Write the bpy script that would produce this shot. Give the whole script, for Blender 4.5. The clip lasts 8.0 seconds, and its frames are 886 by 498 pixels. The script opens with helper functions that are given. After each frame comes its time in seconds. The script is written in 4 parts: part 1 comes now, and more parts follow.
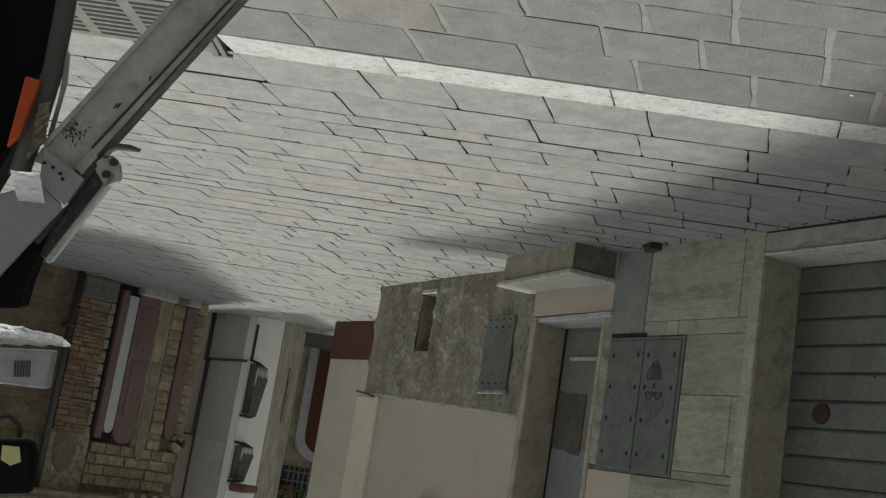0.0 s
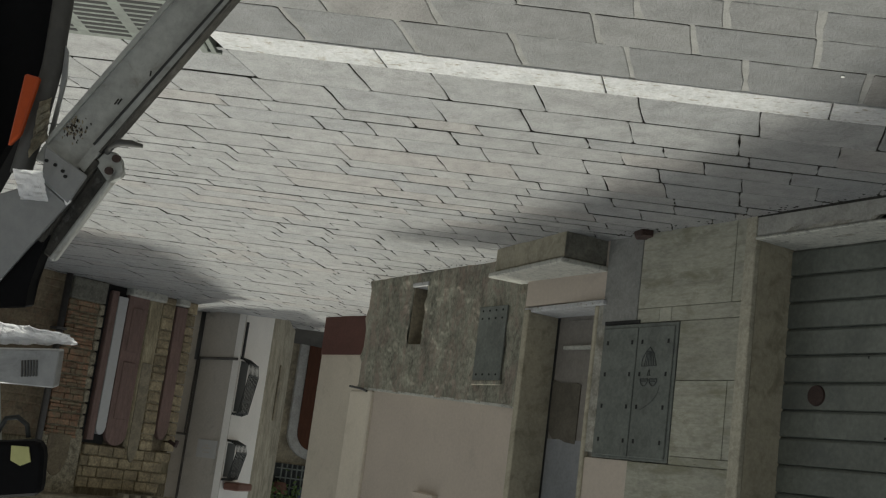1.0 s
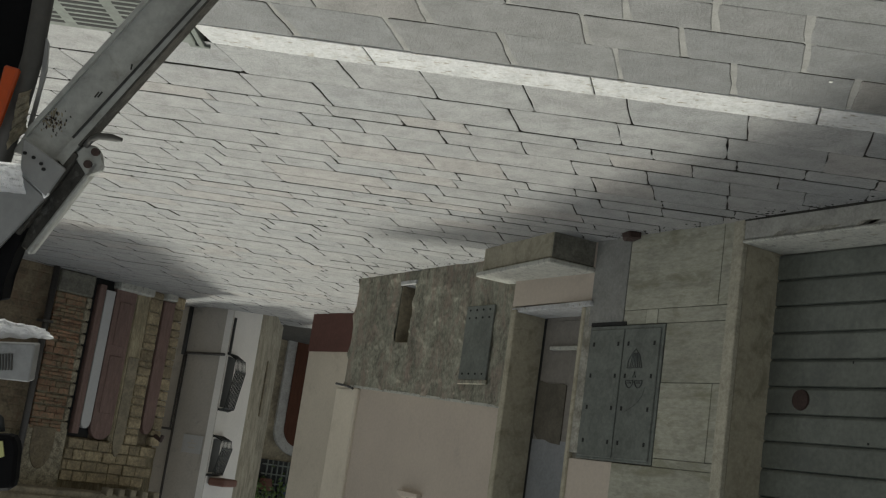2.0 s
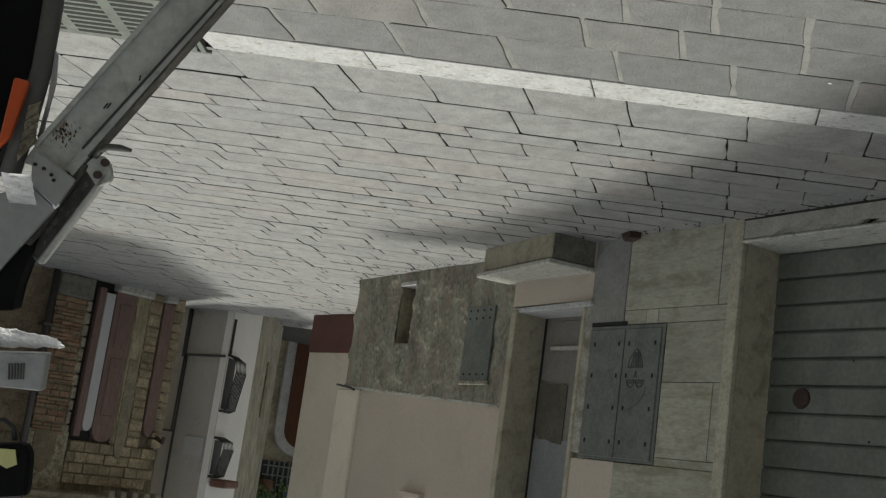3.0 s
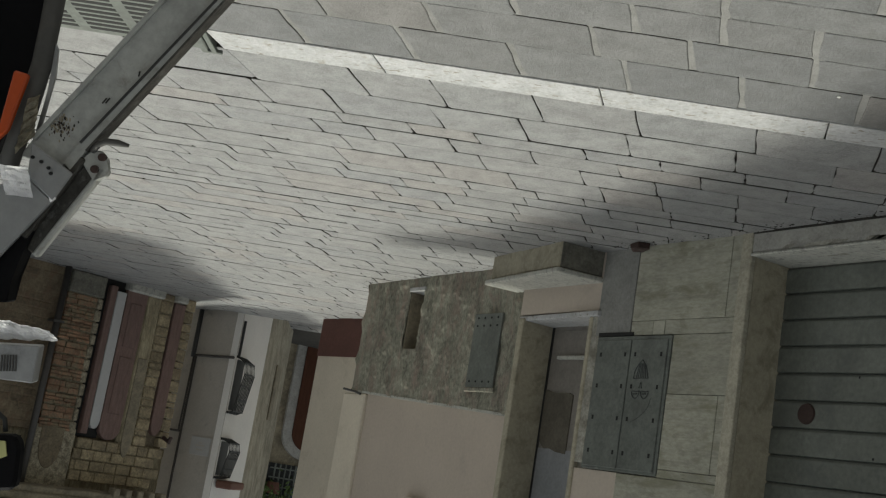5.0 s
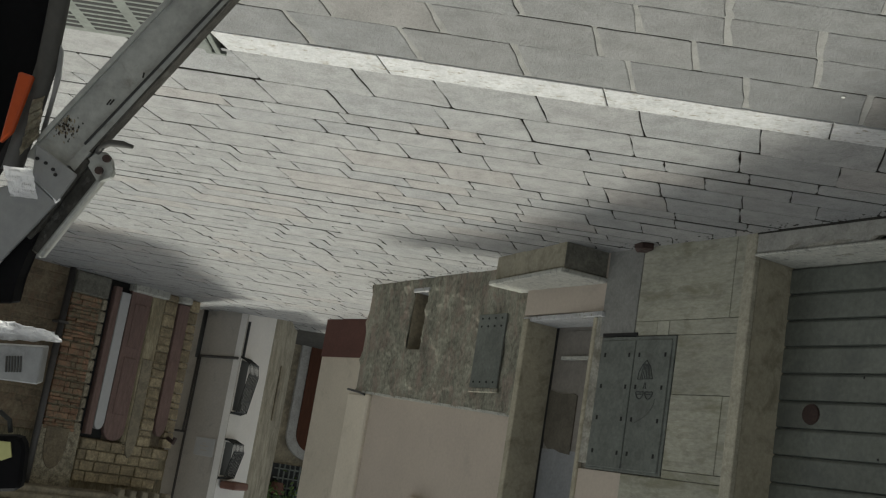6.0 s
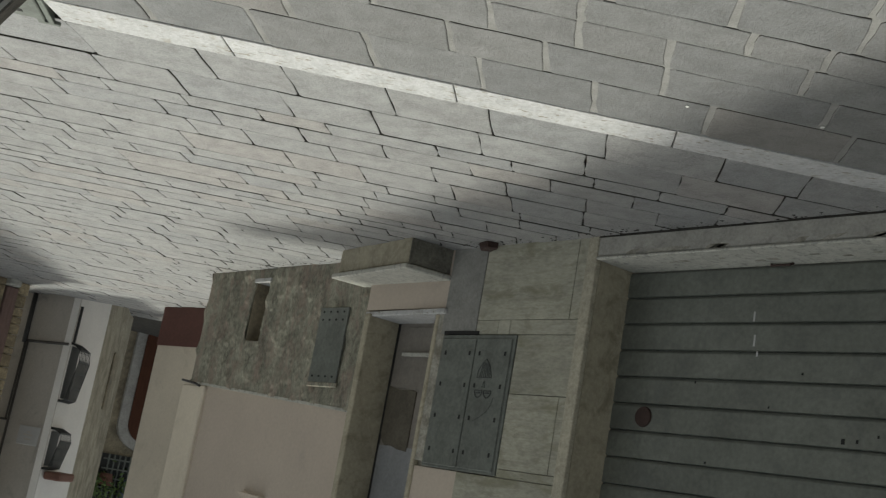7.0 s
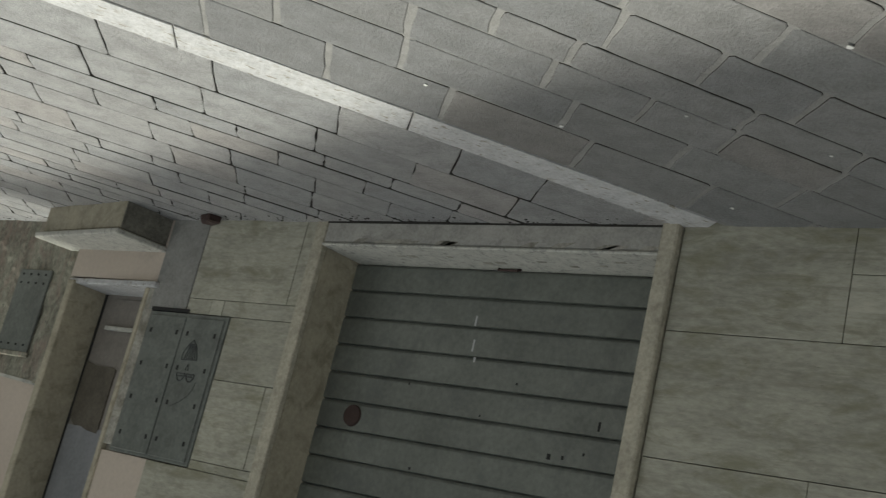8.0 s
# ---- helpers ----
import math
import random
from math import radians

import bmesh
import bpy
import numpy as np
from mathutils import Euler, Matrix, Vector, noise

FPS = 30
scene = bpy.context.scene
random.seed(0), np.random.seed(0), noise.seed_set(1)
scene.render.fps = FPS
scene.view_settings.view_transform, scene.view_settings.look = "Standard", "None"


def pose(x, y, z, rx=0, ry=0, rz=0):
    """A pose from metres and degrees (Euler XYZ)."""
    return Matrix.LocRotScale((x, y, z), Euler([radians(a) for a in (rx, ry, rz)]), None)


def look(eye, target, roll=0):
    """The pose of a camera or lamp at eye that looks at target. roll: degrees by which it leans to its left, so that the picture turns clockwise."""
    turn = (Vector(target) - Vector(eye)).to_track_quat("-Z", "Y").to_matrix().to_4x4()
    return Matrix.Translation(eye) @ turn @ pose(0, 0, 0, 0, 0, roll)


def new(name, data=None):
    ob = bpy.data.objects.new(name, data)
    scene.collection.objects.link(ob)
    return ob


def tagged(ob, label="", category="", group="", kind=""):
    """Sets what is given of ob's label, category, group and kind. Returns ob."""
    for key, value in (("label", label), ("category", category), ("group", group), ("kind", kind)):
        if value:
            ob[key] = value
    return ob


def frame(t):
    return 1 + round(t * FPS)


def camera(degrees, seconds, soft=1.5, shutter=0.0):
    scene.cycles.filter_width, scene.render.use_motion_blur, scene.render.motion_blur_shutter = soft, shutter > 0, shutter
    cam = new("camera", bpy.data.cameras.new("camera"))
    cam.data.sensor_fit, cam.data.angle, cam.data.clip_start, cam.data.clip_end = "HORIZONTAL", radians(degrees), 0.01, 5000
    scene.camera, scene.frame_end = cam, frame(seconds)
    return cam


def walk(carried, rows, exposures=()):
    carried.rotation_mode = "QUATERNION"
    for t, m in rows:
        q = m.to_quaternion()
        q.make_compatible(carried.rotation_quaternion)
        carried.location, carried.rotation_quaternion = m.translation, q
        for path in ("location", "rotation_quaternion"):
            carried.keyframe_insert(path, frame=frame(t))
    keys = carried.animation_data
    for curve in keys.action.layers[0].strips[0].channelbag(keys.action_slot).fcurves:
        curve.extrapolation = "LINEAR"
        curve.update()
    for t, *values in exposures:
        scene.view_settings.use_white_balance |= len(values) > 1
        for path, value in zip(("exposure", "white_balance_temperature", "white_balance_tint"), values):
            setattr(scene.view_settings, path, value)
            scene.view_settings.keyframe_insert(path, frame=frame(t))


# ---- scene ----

# ---------------------------------------------------------------- camera
cam = camera(42.0, 8.0, soft=1.22, shutter=0.08)
PATH = [
    (0, (-5.425, -5.302, 1.850), (-3.7076, -4.3522, 1.4683), 189.05),
    (0.5, (-5.408, -5.354, 1.838), (-3.7130, -4.3606, 1.4627), 187.52),
    (1, (-5.396, -5.338, 1.867), (-3.6901, -4.3638, 1.4922), 187.49),
    (2.5, (-5.400, -5.310, 1.853), (-3.7063, -4.3155, 1.4788), 188.52),
    (3, (-5.412, -5.346, 1.849), (-3.7157, -4.3545, 1.4761), 187.85),
    (3.5, (-5.413, -5.327, 1.856), (-3.7107, -4.3434, 1.4878), 188.23),
    (4, (-5.424, -5.308, 1.852), (-3.7196, -4.3308, 1.4750), 189.08),
    (4.5, (-5.432, -5.304, 1.853), (-3.7259, -4.3335, 1.4715), 189.37),
    (6, (-5.433, -5.305, 1.852), (-3.7212, -4.3429, 1.4703), 189.38),
    (6.5, (-5.440, -5.286, 1.852), (-3.7292, -4.3214, 1.4710), 190.02),
    (6.7, (-5.418, -5.249, 1.838), (-3.7480, -4.2209, 1.4477), 190.43),
    (6.8, (-5.388, -5.225, 1.824), (-3.7545, -4.1420, 1.4260), 190.43),
    (7, (-5.349, -5.227, 1.817), (-3.7865, -4.0490, 1.4036), 190.12),
    (7.2, (-5.362, -5.213, 1.849), (-3.8483, -3.9787, 1.4173), 190.34),
    (7.5, (-5.294, -5.108, 1.824), (-3.8322, -3.8177, 1.3779), 191.28),
    (7.7, (-5.239, -4.999, 1.790), (-3.8298, -3.6558, 1.3338), 192.58),
    (8, (-5.121, -4.785, 1.752), (-3.8618, -3.3114, 1.2593), 193.63),
]
walk(cam, [(t, look(eye, target, roll)) for t, eye, target, roll in PATH], exposures=[(0, 0.13, 6750, 1), (6.5, 0.22, 6750, 1), (7, 0.26, 6750, 1), (8, 0.47, 6750, 1)])

# ---------------------------------------------------------------- light
SUN = Vector((0.34, -0.03, 1.0)).normalized()
world = bpy.data.worlds.new("world")
scene.world = world
world.use_nodes = True
wn = world.node_tree.nodes
sky = wn.new("ShaderNodeTexSky")
sky.sky_type = "NISHITA"
sky.sun_disc = False
sky.sun_elevation = math.asin(SUN.z)
sky.sun_rotation = math.atan2(SUN.x, SUN.y)
sky.dust_density = 4.0
wn["Background"].inputs[1].default_value = 0.125
haze = wn.new("ShaderNodeHueSaturation")
haze.inputs["Saturation"].default_value = 0.35
world.node_tree.links.new(sky.outputs[0], haze.inputs["Color"])
world.node_tree.links.new(haze.outputs[0], wn["Background"].inputs[0])
sun_lamp = new("sun", bpy.data.lights.new("sun", "SUN"))
sun_lamp.data.energy = 2.4
sun_lamp.data.angle = radians(3.5)
sun_lamp.data.color = (1.0, 0.965, 0.92)
sun_lamp.matrix_world = look(SUN * 30, (0, 0, 0))

# ---------------------------------------------------------------- materials


def material(name, base, rough=0.8, metal=0.0, fine=60.0, coarse=3.0, vary=0.25, bump=0.3, stain=None, amount=0.0,
             tint=0.0, stretch=(1, 1, 1), island=False, palette=(), flecks=None):
    """A surface with fine grain, broad stains, its own relief and a shade for each piece."""
    m = bpy.data.materials.new(name)
    m.use_nodes = True
    n, l = m.node_tree.nodes, m.node_tree.links
    bsdf = n["Principled BSDF"]
    co = n.new("ShaderNodeTexCoord")
    mp = n.new("ShaderNodeMapping")
    mp.inputs["Scale"].default_value = stretch
    geo = n.new("ShaderNodeNewGeometry")
    l.new(geo.outputs["Position"], mp.inputs[0])
    a, b = n.new("ShaderNodeTexNoise"), n.new("ShaderNodeTexNoise")
    for tex, scale, detail in ((a, fine, 6.0), (b, coarse, 5.0)):
        tex.inputs["Scale"].default_value = scale
        tex.inputs["Detail"].default_value = detail
        tex.inputs["Roughness"].default_value = 0.65
        l.new(mp.outputs[0], tex.inputs["Vector"])
    add = n.new("ShaderNodeMath")
    add.operation = "ADD"
    l.new(a.outputs[0], add.inputs[0])
    l.new(b.outputs[0], add.inputs[1])
    rng = n.new("ShaderNodeMapRange")
    rng.inputs["From Min"].default_value = 0.75
    rng.inputs["From Max"].default_value = 1.25
    rng.inputs["To Min"].default_value = 1.0 - vary
    rng.inputs["To Max"].default_value = 1.0 + vary
    l.new(add.outputs[0], rng.inputs[0])
    shade = rng.outputs[0]
    if tint:
        info = n.new("ShaderNodeObjectInfo")
        rnd = n.new("ShaderNodeMapRange")
        rnd.inputs["To Min"].default_value = 1.0 - tint
        rnd.inputs["To Max"].default_value = 1.0 + tint
        l.new(geo.outputs["Random Per Island"] if island else info.outputs["Random"], rnd.inputs[0])
        mul = n.new("ShaderNodeMath")
        mul.operation = "MULTIPLY"
        l.new(shade, mul.inputs[0])
        l.new(rnd.outputs[0], mul.inputs[1])
        shade = mul.outputs[0]
    col = n.new("ShaderNodeVectorMath")
    col.operation = "SCALE"
    col.inputs[0].default_value = base
    l.new(shade, col.inputs["Scale"])
    out = col.outputs[0]
    if palette:
        ramp = n.new("ShaderNodeValToRGB")
        ramp.color_ramp.interpolation = "CONSTANT"
        pick = n.new("ShaderNodeObjectInfo").outputs["Random"] if not island else geo.outputs["Random Per Island"]
        while len(ramp.color_ramp.elements) < len(palette):
            ramp.color_ramp.elements.new(0.5)
        for k, c in enumerate(palette):
            ramp.color_ramp.elements[k].position = k / len(palette)
            ramp.color_ramp.elements[k].color = (*c, 1)
        l.new(pick, ramp.inputs[0])
        l.new(ramp.outputs[0], col.inputs[0])
    if stain:
        c = n.new("ShaderNodeTexNoise")
        c.inputs["Scale"].default_value = coarse * 1.7
        c.inputs["Detail"].default_value = 8.0
        c.inputs["Roughness"].default_value = 0.7
        c.inputs["Distortion"].default_value = 0.6
        l.new(mp.outputs[0], c.inputs["Vector"])
        r2 = n.new("ShaderNodeMapRange")
        r2.inputs["From Min"].default_value = 0.62 - 0.3 * amount
        r2.inputs["From Max"].default_value = 0.74 - 0.2 * amount
        r2.inputs["To Max"].default_value = min(1.0, 0.35 + amount)
        l.new(c.outputs[0], r2.inputs[0])
        mix = n.new("ShaderNodeMix")
        mix.data_type = "RGBA"
        l.new(r2.outputs[0], mix.inputs["Factor"])
        l.new(out, mix.inputs["A"])
        mix.inputs["B"].default_value = (*stain, 1)
        out = mix.outputs["Result"]
    for scale, along, turn, colour, lo, hi, most in flecks or ():
        rot, sc = n.new("ShaderNodeMapping"), n.new("ShaderNodeMapping")
        rot.inputs["Rotation"].default_value = (0, 0, radians(turn))
        sc.inputs["Scale"].default_value = along
        l.new(geo.outputs["Position"], rot.inputs[0])
        l.new(rot.outputs[0], sc.inputs[0])
        d = n.new("ShaderNodeTexNoise")
        d.inputs["Scale"].default_value = scale
        d.inputs["Detail"].default_value = 4.0
        d.inputs["Roughness"].default_value = 0.6
        l.new(sc.outputs[0], d.inputs["Vector"])
        r3 = n.new("ShaderNodeMapRange")
        r3.inputs["From Min"].default_value = lo
        r3.inputs["From Max"].default_value = hi
        r3.inputs["To Max"].default_value = most
        l.new(d.outputs[0], r3.inputs[0])
        mix = n.new("ShaderNodeMix")
        mix.data_type = "RGBA"
        l.new(r3.outputs[0], mix.inputs["Factor"])
        l.new(out, mix.inputs["A"])
        mix.inputs["B"].default_value = (*colour, 1)
        out = mix.outputs["Result"]
    l.new(out, bsdf.inputs["Base Color"])
    bsdf.inputs["Roughness"].default_value = rough
    bsdf.inputs["Metallic"].default_value = metal
    if bump:
        bp = n.new("ShaderNodeBump")
        bp.inputs["Strength"].default_value = bump
        bp.inputs["Distance"].default_value = 0.01
        l.new(add.outputs[0], bp.inputs["Height"])
        l.new(bp.outputs[0], bsdf.inputs["Normal"])
    return m


STONES = ((0.256, 0.256, 0.257), (0.268, 0.267, 0.267), (0.24, 0.243, 0.247), (0.27, 0.259, 0.252), (0.26, 0.262, 0.263), (0.246, 0.246, 0.246), (0.272, 0.271, 0.27))
# same stones at 0.67 colour, standing for the dimmer light on the near side
STONES_DIM = tuple(tuple(c * 0.67 for c in s) for s in STONES)
M_STONE = material("paving stone", (0.27, 0.265, 0.26), 0.43, fine=75, coarse=7, vary=0.3, bump=0.7, stain=(0.16, 0.155, 0.15), amount=0.3, palette=STONES)
M_STONE_DIM = material("paving stone with near-side shade in its colour", (0.27, 0.265, 0.26), 0.55, fine=75, coarse=7, vary=0.24, bump=0.75, stain=(0.13, 0.128, 0.125), amount=0.3, palette=STONES_DIM)
M_STONE_FAR = material("paving stone in courses", (0.27, 0.265, 0.26), 0.43, fine=75, coarse=7, vary=0.3, bump=0.7, stain=(0.16, 0.155, 0.15), amount=0.3, island=True, palette=STONES)
M_STONE_DIM_REST = material("paving courses with near-side shade in their colour", (0.27, 0.265, 0.26), 0.55, fine=75, coarse=7, vary=0.24, bump=0.75, stain=(0.13, 0.128, 0.125), amount=0.3, island=True, palette=STONES_DIM)
M_MORTAR = material("sandy mortar", (0.235, 0.232, 0.224), 0.95, fine=120, coarse=8, vary=0.2, bump=0.6)
M_JOINT = material("dirty open joint", (0.05, 0.046, 0.04), 0.95, fine=80, coarse=6, vary=0.35, bump=0.6)
M_MARBLE = material("pale travertine kerb", (0.43, 0.432, 0.436), 0.65, fine=45, coarse=9, vary=0.2, bump=0.5, stain=(0.27, 0.24, 0.19), amount=0.25, tint=0.05, flecks=((24, (0.6, 1.3, 1), -122.1, (0.19, 0.165, 0.12), 0.6, 0.66, 0.8), (120, (0.5, 1.2, 1), -122.1, (0.16, 0.14, 0.11), 0.64, 0.7, 0.7)))
M_TRAV = material("travertine cladding", (0.345, 0.338, 0.278), 0.6, fine=30, coarse=3.0, vary=0.26, bump=0.22, stain=(0.2, 0.195, 0.13), amount=0.42, tint=0.1, stretch=(0.55, 1, 1.5),
                  flecks=((9, (0.12, 1, 2.4), 0, (0.17, 0.16, 0.12), 0.55, 0.75, 0.6), (70, (0.3, 1, 1.6), 0, (0.1, 0.09, 0.06), 0.68, 0.74, 0.6), (9, (0.25, 1, 1.6), 0, (0.43, 0.42, 0.36), 0.57, 0.72, 0.5)))
M_CONC = material("grey cement", (0.3, 0.288, 0.25), 0.85, fine=50, coarse=4, vary=0.36, bump=0.45, stain=(0.14, 0.13, 0.1), amount=0.45)
M_SILL = material("worn cement sill", (0.43, 0.425, 0.385), 0.8, fine=70, coarse=14, vary=0.15, bump=0.5, stain=(0.17, 0.17, 0.16), amount=0.4)
M_SHUT = material("grey painted steel", (0.168, 0.18, 0.162), 0.4, metal=0.35, fine=30, coarse=2.5, vary=0.22, bump=0.08, stain=(0.12, 0.128, 0.122), amount=0.35, tint=0.05)
M_RUST = material("rusty brown steel", (0.042, 0.023, 0.019), 0.7, fine=60, coarse=20, vary=0.3, bump=0.3)
M_PANEL = material("grey painted sheet metal", (0.15, 0.164, 0.149), 0.5, metal=0.2, fine=35, coarse=4, vary=0.25, bump=0.1, stain=(0.1, 0.105, 0.098), amount=0.4)
M_DARK = material("flat black for holes, shaded gaps and marks", (0.012, 0.012, 0.012), 0.8, vary=0.2, bump=0)
M_INK = material("dark scribbled ink", (0.06, 0.065, 0.065), 0.7, vary=0.2, bump=0)
M_PINK = material("pale pink plaster", (0.49, 0.424, 0.36), 0.9, fine=35, coarse=1.2, vary=0.08, bump=0.08, stain=(0.36, 0.31, 0.27), amount=0.15)
M_CREAM = material("cream plaster", (0.62, 0.56, 0.465), 0.9, fine=35, coarse=1.4, vary=0.08, bump=0.08, stain=(0.4, 0.36, 0.28), amount=0.15)
M_ROUGH = material("rough grey render", (0.25, 0.245, 0.195), 0.95, fine=38, coarse=4, vary=0.55, bump=1.0, stain=(0.29, 0.23, 0.19), amount=0.5, stretch=(1.5, 1, 0.6),
                   flecks=((55, (1.6, 1, 0.6), 0, (0.07, 0.068, 0.05), 0.6, 0.7, 0.7), (80, (1.5, 1, 0.7), 0, (0.42, 0.39, 0.32), 0.64, 0.72, 0.6)))
M_RED = material("dark red plinth paint", (0.115, 0.05, 0.04), 0.8, fine=30, coarse=3, vary=0.15, bump=0.1)
M_GREY = material("light grey plaster", (0.47, 0.44, 0.4), 0.9, fine=35, coarse=1.4, vary=0.1, bump=0.08, stain=(0.23, 0.215, 0.2), amount=0.25)
M_WHITE = material("white plaster", (0.76, 0.735, 0.7), 0.85, fine=35, coarse=2, vary=0.06, bump=0.06)
M_BROWN = material("stained ochre render", (0.27, 0.235, 0.17), 0.95, fine=25, coarse=2.2, vary=0.3, bump=0.6, stain=(0.14, 0.12, 0.09), amount=0.5)
M_BRICK = material("weathered brick", (0.23, 0.135, 0.085), 0.9, fine=40, coarse=6, vary=0.55, bump=0.8, stain=(0.2, 0.175, 0.115), amount=0.6, tint=0.4)
M_BRICK_JOIN = material("weathered brick infill", (0.17, 0.14, 0.095), 0.95, fine=40, coarse=5, vary=0.35, bump=0.7, stain=(0.11, 0.09, 0.07), amount=0.4)
M_OCHRE = material("ochre stone block", (0.3, 0.248, 0.16), 0.9, fine=34, coarse=6, vary=0.5, bump=0.8, stain=(0.19, 0.15, 0.1), amount=0.5, tint=0.25)
M_MAUVE = material("faded mauve wood paint", (0.175, 0.112, 0.098), 0.7, fine=40, coarse=5, vary=0.3, bump=0.2, stain=(0.11, 0.085, 0.06), amount=0.3, tint=0.05, stretch=(6, 6, 1))
M_PALE = material("pale grey board", (0.46, 0.46, 0.46), 0.6, fine=30, coarse=3, vary=0.06, bump=0.03)
M_PIPE = material("dark grey pipe", (0.075, 0.07, 0.066), 0.6, metal=0.3, fine=40, coarse=4, vary=0.2, bump=0.05)
M_IRON = material("black wrought iron", (0.026, 0.027, 0.026), 0.5, metal=0.4, vary=0.2, bump=0.05)
M_DOOR = material("dark red-brown wood", (0.075, 0.027, 0.013), 0.95, fine=30, coarse=4, vary=0.25, bump=0.2, stretch=(6, 6, 1))
M_BIN = material("blue grey plastic", (0.06, 0.08, 0.12), 0.4, vary=0.1, bump=0)
M_FRAME = material("white enamelled steel", (0.37, 0.378, 0.362), 0.4, metal=0.1, fine=40, coarse=9, vary=0.2, bump=0.12, stain=(0.16, 0.145, 0.11), amount=0.2)
M_GALV = material("galvanised sheet", (0.33, 0.34, 0.35), 0.35, metal=0.6, fine=40, coarse=6, vary=0.1, bump=0.05)
M_CHROME = material("crinkled aluminium foil", (0.92, 0.92, 0.93), 0.4, metal=0.15, fine=30, coarse=25, vary=0.1, bump=0.9)
M_BLACK = material("matt black plastic", (0.006, 0.006, 0.007), 0.8, vary=0.2, bump=0.05)
M_BLACK.node_tree.nodes["Principled BSDF"].inputs["Specular IOR Level"].default_value = 0.12
M_ORANGE = material("orange reflector plastic", (0.42, 0.065, 0.014), 0.25, vary=0.08, bump=0.02)
M_TUBE = material("dull grey tube", (0.075, 0.073, 0.069), 0.6, metal=0.2, fine=40, coarse=8, vary=0.15, bump=0.05, stain=(0.1, 0.09, 0.08), amount=0.2)
M_WRAP = material("cloudy brownish plastic", (0.3, 0.27, 0.2), 0.3, fine=60, coarse=25, vary=0.5, bump=0.5, stain=(0.1, 0.085, 0.05), amount=0.4)
M_STICK = material("yellow paper sticker", (0.5, 0.5, 0.22), 0.7, vary=0.08, bump=0)
M_CABLE = material("dark cable", (0.03, 0.03, 0.03), 0.6, vary=0.15, bump=0)
M_GREASY = material("greasy dark steel", (0.06, 0.057, 0.05), 0.45, metal=0.3, fine=50, coarse=14, vary=0.5, bump=0.3, stain=(0.22, 0.22, 0.21), amount=0.3)
M_PATCH = material("worn brown door patch", (0.1, 0.088, 0.068), 0.85, fine=40, coarse=6, vary=0.25, bump=0.2)
M_SLATE = material("blue-grey door paint", (0.22, 0.225, 0.235), 0.7, fine=40, coarse=3, vary=0.15, bump=0.05)
M_REVEAL = material("yellowish cement", (0.385, 0.352, 0.27), 0.85, fine=40, coarse=3, vary=0.18, bump=0.2, stain=(0.2, 0.185, 0.13), amount=0.4)
M_LIGHT = material("light grey cement paint", (0.25, 0.248, 0.234), 0.8, fine=50, coarse=5, vary=0.2, bump=0.2, stain=(0.16, 0.165, 0.16), amount=0.3)
M_PLASTIC = material("greyish clear plastic", (0.28, 0.285, 0.29), 0.35, fine=40, coarse=6, vary=0.15, bump=0.03, stain=(0.12, 0.125, 0.13), amount=0.3)
M_SPLAT = material("chalky white spot", (0.6, 0.6, 0.58), 0.9, fine=90, coarse=30, vary=0.2, bump=0.2)
M_GRIME = material("black grime", (0.03, 0.028, 0.024), 0.95, fine=80, coarse=20, vary=0.4, bump=0.3)
M_STREAK = material("streaked ochre render", (0.34, 0.295, 0.2), 0.95, fine=30, coarse=4, vary=0.5, bump=0.7, stain=(0.2, 0.165, 0.105), amount=0.5, stretch=(3.0, 3.0, 0.5))
M_OLDDOOR = material("dull brownish door paint", (0.2, 0.183, 0.163), 0.8, fine=40, coarse=4, vary=0.15, bump=0.1, stain=(0.13, 0.12, 0.1), amount=0.25)
M_DARKCEM = material("dark cement for stains and shade", (0.16, 0.155, 0.13), 0.9, fine=40, coarse=9, vary=0.35, bump=0.7, stain=(0.09, 0.087, 0.072), amount=0.4)
M_BED = material("crumbling lime mortar", (0.3, 0.27, 0.2), 0.95, fine=50, coarse=9, vary=0.5, bump=0.8, stain=(0.12, 0.1, 0.07), amount=0.5)
M_SILLFACE = material("grey cement sill face", (0.35, 0.343, 0.315), 0.85, fine=50, coarse=7, vary=0.2, bump=0.35, stain=(0.2, 0.195, 0.175), amount=0.3)
M_JAMB = material("pale cement edge", (0.4, 0.375, 0.3), 0.85, fine=45, coarse=6, vary=0.25, bump=0.3, stain=(0.24, 0.22, 0.17), amount=0.35)
M_DIM = material("dark olive stucco over brick", (0.15, 0.12, 0.08), 0.95, fine=30, coarse=4, vary=0.4, bump=0.6, stain=(0.16, 0.105, 0.07), amount=0.45, tint=0.15)
# grey of the surround includes the shade of the alley
M_ARCH = material("pale stone surround greyed for alley shade", (0.36, 0.35, 0.33), 0.9, fine=35, coarse=4, vary=0.2, bump=0.2, stain=(0.22, 0.21, 0.19), amount=0.3)
M_ALLEY = material("blotched ochre render", (0.36, 0.325, 0.25), 0.95, fine=25, coarse=1.8, vary=0.3, bump=0.5, stain=(0.2, 0.175, 0.125), amount=0.55, stretch=(1, 1, 0.8))
M_LEAF = material("green leaves", (0.08, 0.13, 0.035), 0.6, vary=0.3, bump=0, tint=0.3, island=True)
M_GLASS = material("dark window glass", (0.02, 0.022, 0.024), 0.4, vary=0.1, bump=0)
M_TERRA = material("terracotta pot", (0.15, 0.075, 0.055), 0.85, vary=0.15, bump=0.1)

# ---------------------------------------------------------------- mesh helpers


